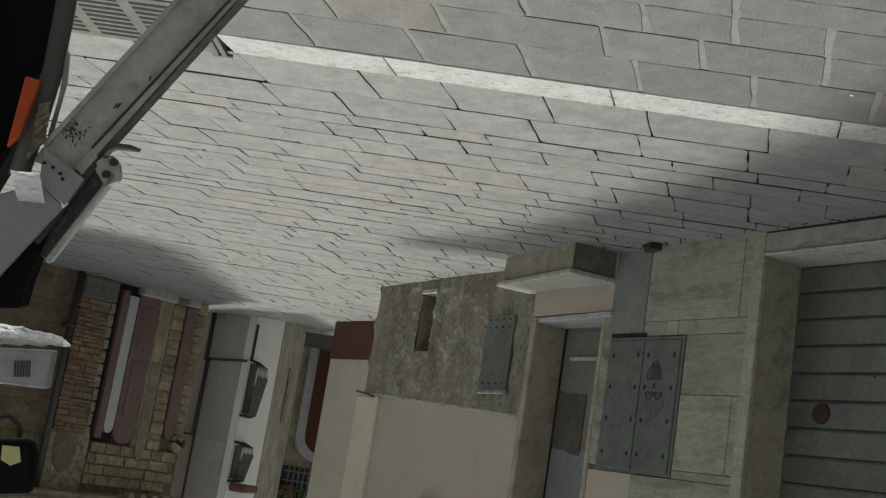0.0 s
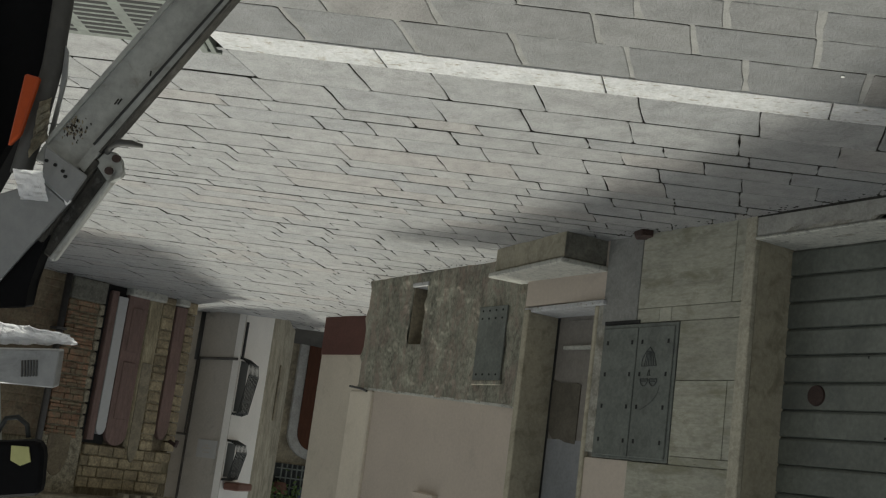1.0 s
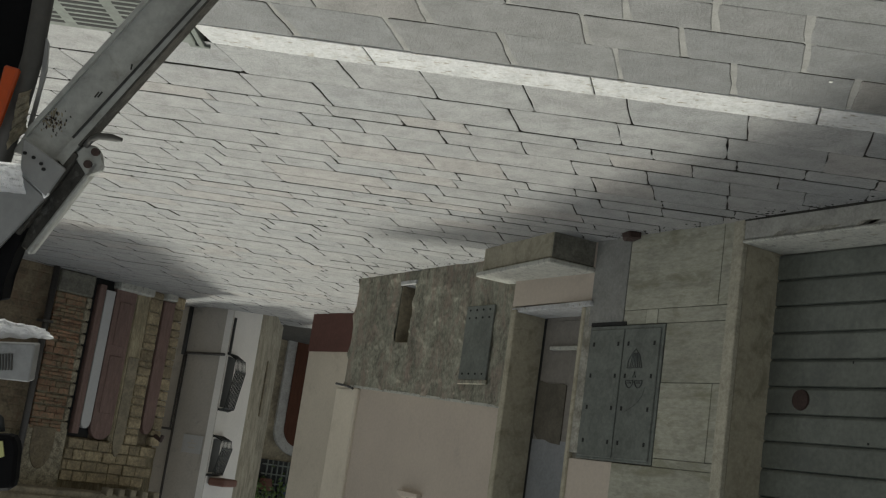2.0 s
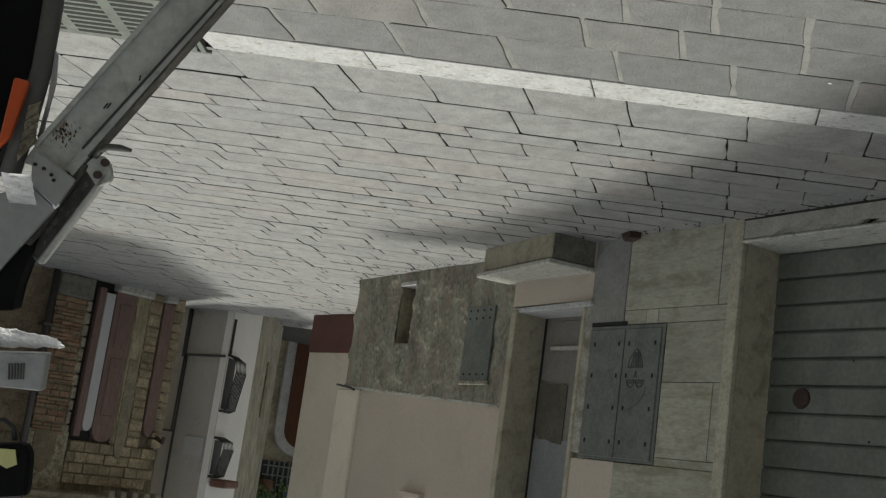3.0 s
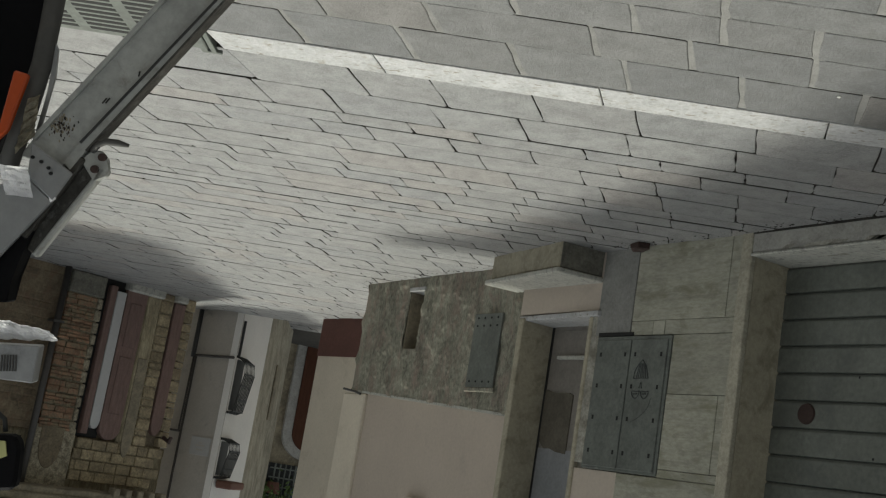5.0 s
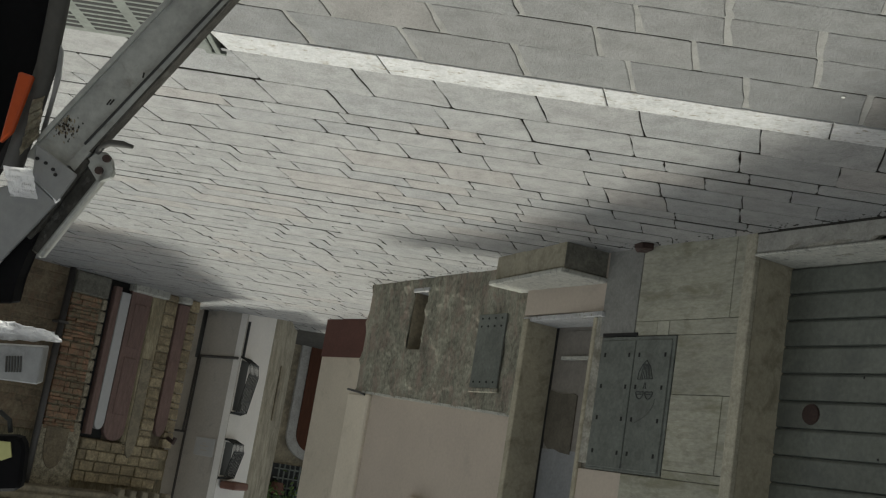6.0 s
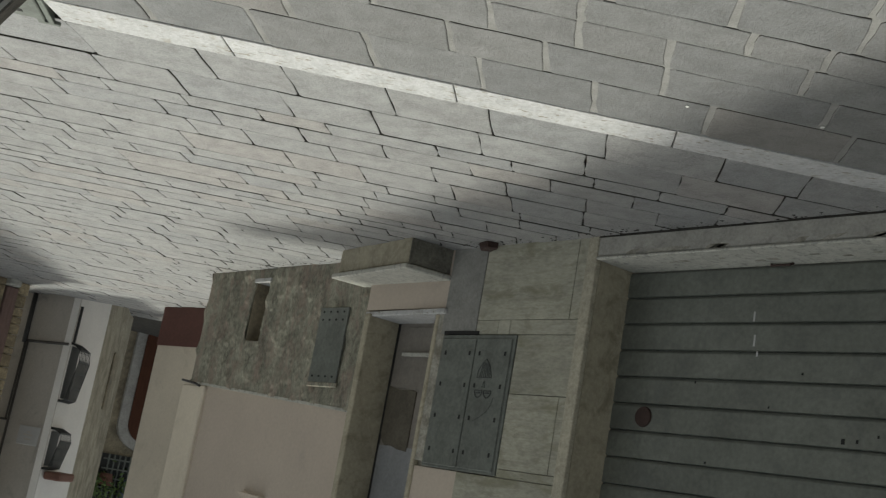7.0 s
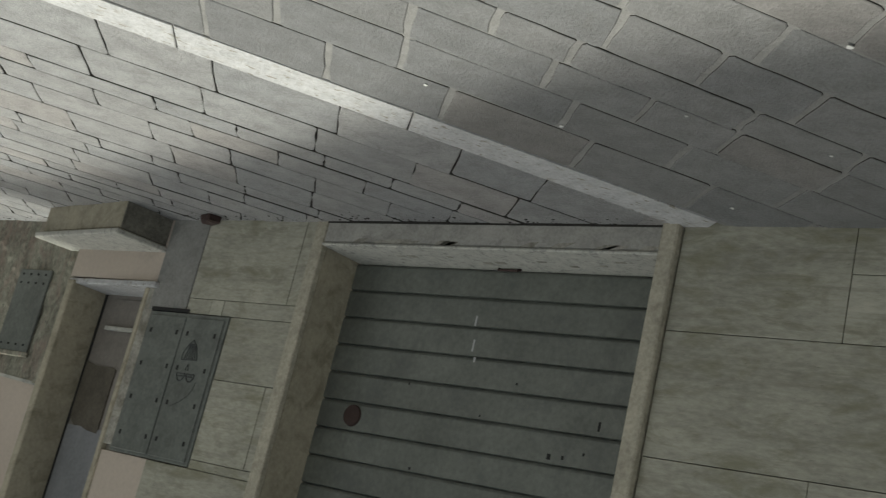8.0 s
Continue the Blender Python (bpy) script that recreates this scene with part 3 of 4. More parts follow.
# rusticated pier of thin bricks in deep bands, with a pale plaster edge towards the door
z, band = 0.0, 0
while z < 2.02:
    h = 0.3 if band == 0 else random.uniform(0.15, 0.18)
    if band == 0:
        part("foot_block", boxes(((-1.12, -0.02, 0.0), (-0.6, 0.12, h - 0.012)), bevel=0.015), M_DARKCEM, brick_house, "dark cement foot block")
    else:
        part("plaster_edge", boxes(((-1.13, random.uniform(-0.012, 0.0), z), (-1.05 + random.uniform(-0.02, 0.02), 0.12, z + h - 0.02)), bevel=0.012), M_BED, brick_house, "pale crumbling plaster edge")
        rows_in = random.choice((2, 3, 3))
        for k in range(rows_in):
            z0, z1 = z + (h - 0.02) * k / rows_in, z + (h - 0.02) * (k + 1) / rows_in
            cuts = [-1.05, random.uniform(-0.95, -0.85), random.uniform(-0.8, -0.7), -0.6]
            for a, c in zip(cuts, cuts[1:]):
                part("brick", boxes(((a + 0.002, random.uniform(-0.01, 0.012), z0 + 0.002), (c - 0.002, 0.12, z1 - 0.003)), bevel=0.006), M_BRICK, brick_house)
    z += h
    band += 1
# narrow piers of ochre stone
for x0, x1 in ((-2.24, -2.03), (-2.6, -2.43)):
    z = 0.0
    while z < 2.05:
        h = random.uniform(0.08, 0.19)
        d = random.uniform(0, 0.02)
        part("stone", boxes(((x0 + random.uniform(0.002, 0.008), d, z + 0.003), (x1 - random.uniform(0.002, 0.008), 0.12, min(z + h, 2.12) - random.uniform(0.006, 0.014))), bevel=0.012), M_OCHRE, brick_house)
        z += h
# streaks are its own; the paler tone holds light coming from below
part("render_band", lumpy_band(-2.58, 1.4, 2.11, 2.8), M_STREAK, brick_house, "streaked ochre render, paler for light from below", smooth=True)
for row in range(4):
    x, z = -2.55 + 0.1 * (row % 2), 2.115 + 0.14 * row
    while x < -1.2:
        w = random.uniform(0.17, 0.32)
        part("stone", boxes(((x + 0.004, random.uniform(0.0, 0.022), z + 0.004), (min(x + w, -1.17) - 0.004, 0.12, z + 0.134)), bevel=0.01), M_OCHRE, brick_house)
        x += w
part("arch_border", boxes(((-1.15, 0.0, 2.02), (-0.58, 0.1, 2.78)), bevel=0.01), M_BED, brick_house, "pale streaked render round a blind arch")
for x0 in np.arange(-0.6, 2.2, 0.3):
    for z in np.arange(0, 2.1, 0.1):
        x = x0 + (0.14 if int(round(z / 0.1)) % 2 else 0) + random.uniform(-0.03, 0.03)
        part("brick", boxes(((x, 0.05 + random.uniform(0, 0.01), z + 0.006), (x + random.uniform(0.26, 0.29), 0.12, z + 0.095)), bevel=0.008), M_DIM, brick_house)
part("blind_arch", prism(arched(-0.98, -0.66, 2.03, 2.56, 0.36, 12), -0.012, 0.06, 0.004), M_BRICK_JOIN, brick_house, "smooth rounded stain-brown panel")
door = part("door", boxes(((-1.3, -0.02, 0.08), (-1.2, 0.1, 2.06)), bevel=0.01), M_MAUVE, brick_house, "mauve wooden door jamb")
part("pale_board", prism(arched(-1.44, -1.3, 0.14, 1.98, 0.1), -0.03, 0.06, 0.006), M_PALE, brick_house, "pale grey upright board")
# black sheet behind jamb and shutter paints the shade between them
part("dark_opening", boxes(((-1.5, 0.07, 0.0), (-1.1, 0.104, 2.1))), M_DARK, brick_house, "black sheet for the shade in the doorway")
sh = part("shutter", prism(arched(-1.78, -1.46, 0.08, 2.1, 0.16), -0.02, 0.06, 0.008), M_MAUVE, brick_house, "mauve panelled shutter leaf")
for z0, z1 in ((0.25, 0.85), (0.98, 1.75)):
    part("panel", boxes(((-1.72, -0.035, z0), (-1.53, -0.015, z1)), bevel=0.01), M_MAUVE, sh)
part("shutter", prism(arched(-2.43, -2.25, 0.1, 1.95, 0.2), -0.01, 0.08, 0.008), M_MAUVE, brick_house, "narrow mauve shutter leaf")
part("plaster_pier", boxes(((-2.03, 0.0, 0.0), (-1.79, 0.12, 2.12)), bevel=0.03), M_STREAK, brick_house, "pale streaked plaster pier")
part("blind_panel", prism(arched(-2.0, -1.84, 0.95, 2.3, 0.3), -0.015, 0.06, 0.008), M_BROWN, brick_house, "narrow brown rounded panel")
part("doorstep_stone", boxes(((-2.0, -0.12, -0.03), (-1.45, 0.1, 0.1)), ((-2.4, -0.1, -0.03), (-2.22, 0.1, 0.09)), bevel=0.02), M_SILL, brick_house, "pale step stone")
part("balcony_floor", boxes(((-2.5, -0.55, 2.95), (0.6, 0.1, 3.06)), ((-2.4, -0.45, 2.84), (0.5, 0.1, 2.95)), bevel=0.02), M_BROWN, brick_house, "ochre stone balcony floor")
part("soffit", boxes(((-2.45, -0.4, 2.76), (1.4, 0.1, 2.86)), bevel=0.015), M_BROWN, brick_house, "dark brown soffit")
for x in (-2.42, -2.24, -2.06, -1.88, -1.7):
    part("corbel", boxes(((x, -0.46, 2.68), (x + 0.09, -0.3, 2.78)), bevel=0.012), M_BROWN, brick_house)
pipe = part("downpipe", tube([(-0.5, -0.06, 0), (-0.5, -0.06, 3.2)], 0.043, 12), M_PIPE, brick_house, "dark grey downpipe", smooth=True)
part("bracket", boxes(((-0.57, -0.12, 0.7), (-0.43, 0.06, 0.73))), M_PIPE, pipe)
part("lamp_hook", tube([(-2.5, 0.0, 1.95), (-2.52, -0.12, 2.0), (-2.52, -0.14, 1.93)], 0.03), M_RUST, brick_house, "rusty hook")

grey_house = thing("grey_house", facing(C, D), "pale grey plastered house front with dark pipes", "house")
bm = bmesh.new()
foot = [(-0.87, 0.0), (0.6, 0.0), (0.6, 1.0), (-0.5, 1.0)]
lower, upper = [[bm.verts.new((x, y, z)) for x, y in foot] for z in (-0.03, 5.0)]
bm.faces.new(lower)
bm.faces.new(upper)
for i in range(4):
    bm.faces.new((lower[i], lower[(i + 1) % 4], upper[(i + 1) % 4], upper[i]))
part("wall", bm, M_GREY, grey_house)
part("waste_pipe", tube([(-0.1, -0.05, 0.0), (-0.1, -0.05, 0.72)], 0.035, 8), M_CABLE, grey_house, "black pipe", smooth=True)
part("gas_pipe", tube([(-0.15, -0.04, 0.7), (-0.15, -0.04, 5)], 0.018, 8), M_PIPE, grey_house, "thin grey pipe", smooth=True)
part("gas_pipe", tube([(-0.11, -0.04, 0.7), (-0.1, -0.04, 1.82)], 0.014, 8), M_PIPE, grey_house, "thin grey pipe", smooth=True)
part("gas_pipe", tube([(-0.13, -0.04, 0.69), (-0.86, -0.04, 0.66)], 0.02, 8), M_PIPE, grey_house, "thin grey pipe", smooth=True)
part("gas_pipe", tube([(0.6, -0.04, 1.82), (-0.12, -0.04, 1.82)], 0.016, 8), M_PIPE, grey_house, "thin grey pipe", smooth=True)
sign = part("notice_plate", boxes(((-0.72, -0.02, 1.86), (-0.36, 0.0, 2.12)), bevel=0.004), M_PALE, grey_house, "small pale notice plate")
for z, w in ((2.03, 0.12), (1.97, 0.16), (1.93, 0.05)):
    part("text_bar", boxes(((-0.54 - w / 2, -0.023, z), (-0.54 + w / 2, -0.019, z + 0.02))), M_GREY, sign)

white_house = thing("white_house", facing(D, E), "white plastered corner house with bulging black window grilles", "house")
part("wall", boxes(((-1.33, 0.0, -0.6), (0.0, 0.1, 4.6))), M_WHITE, white_house)
part("drain_cable", tube([(-0.06, -0.02, 0.1), (-0.06, -0.02, 0.62)], 0.02, 6), M_CABLE, white_house, "black cable")


def grille(z0, z1, x0, x1):
    g = part("window_grille", boxes(((x0, -0.02, z0), (x1, 0.0, z0 + 0.03))), M_IRON, white_house, "bulging black iron window grille")
    part("rail", boxes(((x0, -0.02, z1 - 0.03), (x1, 0.0, z1))), M_IRON, g)
    part("window_opening", boxes(((x0 + 0.05, -0.004, z0 + 0.05), (x1 - 0.05, 0.03, z1 - 0.05))), M_GLASS, white_house, "dark window glass")
    h = z1 - z0
    for x in np.linspace(x0, x1, 8):
        part("bar", tube([(x, 0.0, z1), (x, -0.09, z1 - 0.05 * h), (x, -0.17, z0 + 0.3 * h), (x, -0.14, z0 + 0.1 * h), (x, 0.0, z0)], 0.009, 6), M_IRON, g)
    for f, y in ((0.1, -0.14), (0.3, -0.17), (0.5, -0.145), (0.75, -0.117), (0.95, -0.09)):
        part("bar", tube([(x0, y, z0 + f * h), (x1, y, z0 + f * h)], 0.012, 6), M_IRON, g)
    return g


grille(0.62, 1.46, -0.46, -0.03)
grille(1.82, 2.4, -0.46, -0.03)
part("flower_box", boxes(((-0.7, -0.26, 2.42), (-0.1, -0.02, 2.53)), bevel=0.02), M_TERRA, white_house, "terracotta flower box")

ochre_house = thing("ochre_house", facing(E, F), "stained ochre rendered house along the side alley", "house")
part("wall", boxes(((-3.45, 0.0, -0.6), (-0.0, 0.3, 6.0))), M_ALLEY, ochre_house)
part("shutter", boxes(((-2.1, -0.03, 0.45), (-1.7, 0.0, 1.4)), bevel=0.01), M_BROWN, ochre_house, "narrow brown shutter")

cream_house = thing("cream_house", facing((9.14, 1.28), (8.29, 1.39)), "cream plastered house with a dark red painted plinth", "house")
part("wall", boxes(((-4.0, 0.0, -0.03), (0.0, 3.5, 2.7))), M_CREAM, cream_house)
part("plinth", boxes(((-4.0, -0.012, -0.03), (0.012, 3.5, 0.52))), M_RED, cream_house, "dark red painted plinth")
part("roller_shutter_box", boxes(((-0.02, 0.3, 0.9), (0.06, 1.3, 2.8))), M_IRON, cream_house, "dark side opening")

end_house = thing("end_house", pose(16.0, 4.52, 0, 0, 0, -90), "shaded house at the alley end with an arched doorway", "house")
part("wall", boxes(((-3.0, 0.06, -0.6), (4.5, 1.5, 6.0))), M_BROWN, end_house)
surround = part("door_surround", prism(arched(-0.55, 0.6, -0.3, 2.0, 0.5, 14), -0.02, 0.07, 0.01), M_ARCH, end_house, "pale stone arch surround")
part("door_leaf", prism(arched(-0.34, 0.41, -0.3, 1.82, 0.36, 14), -0.05, -0.015, 0.006), M_DOOR, end_house, "dark red-brown arched wooden door")
for k in range(9):
    part("window_bar", boxes(((-0.25 + 0.11 * k, -0.08, 2.12), (-0.225 + 0.11 * k, -0.05, 2.95))), M_PANEL, end_house)
for k in range(4):
    part("window_bar", boxes(((-0.3, -0.088, 2.2 + 0.18 * k), (0.75, -0.062, 2.225 + 0.18 * k))), M_PANEL, end_house)
part("window_opening", boxes(((-0.3, 0.02, 2.12), (0.75, 0.07, 3.0))), M_GLASS, end_house, "dark window")

# flower pot with a trailing plant beside the alley end
pot = thing("flower_pot", pose(15.82, 3.85, 2.6), "trailing green plant in a pot fixed to the alley wall", "plant")
part("pot", tube([(0, 0, -0.12), (0, 0, 0.1)], [0.11, 0.16], 14), M_TERRA, pot)
part("bracket", boxes(((-0.05, -0.02, -0.16), (0.24, 0.02, -0.12))), M_IRON, pot)
bm = bmesh.new()
for _ in range(420):
    c = Vector((random.gauss(0, 0.2), random.gauss(-0.1, 0.42), random.gauss(0.14, 0.16)))
    q = Euler([random.uniform(0, 6.28) for _ in range(3)]).to_matrix()
    r = random.uniform(0.04, 0.075)
    bm.faces.new([bm.verts.new(c + q @ Vector(p)) for p in ((-r, 0, 0), (0, -r * 0.45, 0.01), (r, 0, 0), (0, r * 0.45, 0.01))])
tagged(part("leaves", bm, M_LEAF, pot, "small green leaves"), kind="stuff")
bin_box = thing("letter_box", pose(15.86, 4.45, 2.55), "blue-grey metal box hung on the alley wall", "metal box")
part("case", boxes(((0, -0.22, 0), (0.2, 0.22, 0.4)), bevel=0.02), M_BIN, bin_box)
part("lid", boxes(((-0.02, -0.24, 0.4), (0.2, 0.24, 0.43)), bevel=0.01), M_BIN, bin_box)

# plain houses that close the street behind the camera
back_house = tagged(link("wall_opposite", boxes(((-16, -12.6, -0.03), (7, -12.0, 5.5))), M_GREY), "plain grey house wall across the street", "wall", kind="structure")
side_house = tagged(link("wall_behind", boxes(((-16.6, -12, -0.03), (-16, 0.5, 6))), M_GREY), "plain grey house wall behind", "wall", kind="structure")

# ---------------------------------------------------------------- folding metal rack close by
rack = thing("folding_rack", Matrix(((0.504, 0.859, 0.087, -3.1922), (-0.850, 0.475, 0.228, -4.0672), (0.157, -0.191, 0.969, 1.3536), (0, 0, 0, 1))),
             "white and galvanised folding metal rack with a lever, reflector and padlock", "metal rack")


def bar(p, q, width, y0, y1, bevel=0.004):
    """A flat bar between two points of (x, z)."""
    p, q = Vector((p[0], 0, p[1])), Vector((q[0], 0, q[1]))
    d = (q - p).normalized()
    s = Vector((-d.z, 0, d.x)) * width / 2
    return prism([(v.x, v.z) for v in (p + s, p - s, q - s, q + s)], y0, y1, bevel)


def crumple(quad, y, nx, nz, amp, lean=0.0):
    """A crinkled sheet over four corners of (x, z), with a back."""
    bm = bmesh.new()
    a, b_, c, d = [Vector((p[0], y, p[1])) for p in quad]
    vs = [[None] * (nz + 1) for _ in range(nx + 1)]
    for i in range(nx + 1):
        for k in range(nz + 1):
            s, t = i / nx, k / nz
            p = a * (1 - s) * (1 - t) + b_ * s * (1 - t) + c * s * t + d * (1 - s) * t
            w = lean * t + math.sin(k * 2.1 + noise.noise(p * 30) * 3) * amp + noise.noise(p * 90) * amp * 1.4
            vs[i][k] = bm.verts.new(p + Vector((noise.noise(p * 60) * amp, w, noise.noise(p * 50 + Vector((5, 0, 0))) * amp)))
    for i in range(nx):
        for k in range(nz):
            bm.faces.new((vs[i][k], vs[i + 1][k], vs[i + 1][k + 1], vs[i][k + 1]))
    r = bmesh.ops.solidify(bm, geom=bm.faces[:], thickness=0.002)
    return bm


def sheet(quad, y0, y1, bevel=0.003):
    return prism(quad, y0, y1, bevel)


arm = part("arm", sheet([(0.075, -1.13), (0.888, -0.247), (0.925, -0.2), (0.835, -0.165), (0.79, -0.225), (-0.045, -1.10)], 0.0, 0.05), M_FRAME, rack, "white enamelled steel arm, dirty and rust-marked")
part("edge_flange", sheet([(0.08, -1.13), (0.896, -0.24), (0.889, -0.232), (0.073, -1.122)], -0.012, 0.05, 0), M_FRAME, arm)
part("edge_flange", sheet([(-0.03, -1.115), (0.782, -0.234), (0.826, -0.184), (0.811, -0.168), (0.775, -0.21), (-0.041, -1.11)], -0.008, 0.05, 0), M_FRAME, arm)
part("dark_seam", bar((-0.041, -1.11), (0.775, -0.21), 0.005, -0.01, 0.045, 0), M_GREASY, arm, "grimy outer edge")
part("groove", bar((0.135, -0.925), (0.787, -0.228), 0.0045, -0.014, 0.004, 0), M_CABLE, arm)
rnd = random.Random(5)
for _ in range(150):
    cx, cz = rnd.gauss(0.835, 0.012), rnd.gauss(-0.268, 0.013)
    r = rnd.uniform(0.0006, 0.003)
    part("rust_spot", prism([(cx + r * rnd.uniform(0.5, 1.2) * math.cos(a), cz + r * rnd.uniform(0.6, 2.2) * math.sin(a)) for a in (0, 1, 2, 3, 4, 5)], -0.0008, 0.002), rnd.choice((M_GRIME, M_BROWN, M_BROWN, M_RUST)), arm)
for p, q in (((0.741, -0.318), (0.731, -0.33)), ((0.734, -0.318), (0.724, -0.33)), ((0.563, -0.470), (0.557, -0.474)), ((0.66, -0.379), (0.657, -0.391))):
    part("scratch", bar(p, q, 0.003, -0.002, 0.002, 0), M_GRIME, arm)
strut = part("strut", bar((0.756, -0.195), (0.919, 0.009), 0.05, 0.02, 0.06), M_GREASY, rack, "dirty steel strut with a white edge")
part("web", bar((0.788, -0.199), (0.922, -0.020), 0.03, -0.005, 0.02), M_GREASY, strut, "dark greasy web")
part("edge", bar((0.737, -0.173), (0.894, 0.027), 0.014, 0.0, 0.03), M_FRAME, strut, "white enamelled edge")
part("end_bracket", prism([(0.79, -0.19), (0.765, -0.213), (0.742, -0.211), (0.727, -0.19), (0.731, -0.176), (0.724, -0.166), (0.731, -0.152), (0.76, -0.14)], 0.0, 0.02, 0.003), M_FRAME, strut)
for p in ((0.756, -0.169), (0.739, -0.196)):
    part("bolt", tube([(p[0], -0.012, p[1]), (p[0], 0.005, p[1])], 0.009, 10), M_RUST, strut)
part("lever", tube([(0.762, 0.0, -0.212), (0.745, -0.012, -0.224), (0.727, -0.02, -0.23), (0.7, -0.02, -0.227), (0.676, -0.02, -0.221)], [0.008, 0.007, 0.008, 0.008, 0.004], 12), M_TUBE, strut, "dull steel lever handle", smooth=True)
hinge = part("hinge_plate", prism([(0.888, -0.227), (0.796, -0.157), (0.841, -0.095), (0.897, -0.15)], -0.035, -0.028, 0.003), M_GALV, rack, "galvanised hinge plate")
for p in ((0.884, -0.193), (0.865, -0.183), (0.849, -0.169), (0.844, -0.157)):
    part("rivet", tube([(p[0], -0.04, p[1]), (p[0], -0.03, p[1])], 0.004, 8), M_DARK, hinge)
part("side_panel", prism([(0.901, -0.15), (0.844, -0.096), (1.02, 0.092), (1.03, -0.112)], -0.026, -0.012, 0.003), M_GALV, rack, "grey sheet side panel")
part("bright_corner", sheet([(0.853, -0.112), (0.836, -0.118), (0.834, -0.101), (0.846, -0.092)], -0.034, -0.026, 0.002), M_CHROME, rack, "bright bare metal corner")
part("foil_patch", crumple([(0.941, -0.173), (0.876, -0.167), (0.885, -0.103), (0.946, -0.109)], -0.09, 16, 14, 0.0022, 0.06), M_CHROME, rack, "crinkled shiny foil patch")
tub = part("tube", tube([(0.84, 0.03, -0.68), (0.855, 0.02, -0.554), (0.88, 0.012, -0.41), (0.916, 0.005, -0.285), (0.956, 0.0, -0.165)], 0.023, 14), M_TUBE, rack, "dull grey bent tube", smooth=True)
part("reflector", prism([(0.924, -0.386), (0.892, -0.376), (0.939, -0.25), (0.967, -0.226)], -0.045, -0.024, 0.004), M_ORANGE, tub, "long orange reflector")
part("cloudy_wrap", crumple([(0.9, -0.325), (0.872, -0.334), (0.886, -0.243), (0.93, -0.2)], -0.026, 14, 16, 0.003, 0.004), M_WRAP, rack, "cloudy crinkled plastic wrap")
part("spring_blade", sheet([(0.85, -0.455), (0.844, -0.44), (0.85, -0.38), (0.886, -0.25), (0.894, -0.256), (0.868, -0.345), (0.86, -0.39)], 0.01, 0.02, 0.001), M_GALV, rack, "thin steel blade")
part("cover", prism([(1.074, -0.714), (0.868, -0.714), (0.884, -0.536), (0.905, -0.434), (0.945, -0.319), (1.074, -0.103)], 0.06, 0.16, 0.01), M_BLACK, rack, "black plastic cover")
part("cover", prism([(1.074, 0.132), (0.953, 0.132), (0.944, 0.075), (0.873, -0.080), (0.922, -0.033), (1.074, 0.126)], 0.0, 0.06, 0.004), M_BLACK, rack, "black plastic side cover")
part("foil_strip", crumple([(1.074, 0.14), (0.836, 0.19), (0.841, 0.219), (1.074, 0.211)], -0.06, 40, 8, 0.005, 0.07), M_CHROME, rack, "crinkled shiny foil edge")
lab = part("box_panel", prism([(1.074, 0.218), (0.873, 0.228), (0.888, 0.312), (1.074, 0.289)], -0.02, 0.02, 0.003), M_PLASTIC, rack, "pale box side with a faint printed label")
for k in range(6):
    part("print_bar", bar((0.955 - 0.0064 * k, 0.248), (0.957 - 0.0064 * k, 0.284), 0.003, -0.024, -0.018, 0), M_TUBE, lab)
part("post", bar((1.055, 0.584), (1.055, -0.943), 0.05, 0.0, 0.05), M_FRAME, rack)
part("post_foot", tube([((1.055, -0.880)[0], 0.03, (1.055, -0.880)[1]), ((1.055, -0.880)[0] + 0.04, 0.05, -1.62)], 0.02, 8), M_FRAME, rack)
lock = part("padlock", prism([(1.030, 0.427), (0.925, 0.427), (0.916, 0.436), (0.911, 0.457), (0.92, 0.535), (0.928, 0.55), (1.030, 0.553)], -0.03, 0.01, 0.008), M_BLACK, rack, "black padlock with a yellow sticker")
part("shackle", tube([((0.950, 0.421)[0], -0.01, (0.950, 0.421)[1]), ((0.952, 0.393)[0], -0.01, (0.952, 0.393)[1]), ((0.972, 0.375)[0], -0.01, (0.972, 0.375)[1]), ((0.998, 0.377)[0], -0.01, (0.998, 0.377)[1]), ((1.017, 0.406)[0], -0.01, (1.017, 0.406)[1])], 0.006, 8), M_IRON, lock, smooth=True)
part("sticker", prism([(0.980, 0.435), (0.942, 0.439), (0.939, 0.472), (0.962, 0.480), (0.983, 0.467)], -0.034, -0.028), M_STICK, lock, "yellow sticker")

# ---------------------------------------------------------------- paving pieces


def stone_mesh(corners, h=0.03, rim=0.004):
    """Verts and faces of one flat stone with a worn rim."""
    n = len(corners)
    c = sum(corners, Vector()) / n
    lo = [p + Vector((0, 0, -h)) for p in corners]
    mid = [p + Vector((0, 0, -0.003)) for p in corners]
    hi = [p + (c - p).normalized() * rim for p in corners]
    fs = [tuple(range(2 * n, 3 * n))] + [(i + n * k, (i + 1) % n + n * k, (i + 1) % n + n * k + n, i + n * k + n) for k in (0, 1) for i in range(n)]
    return lo + mid + hi, fs


SKEW = 0.23


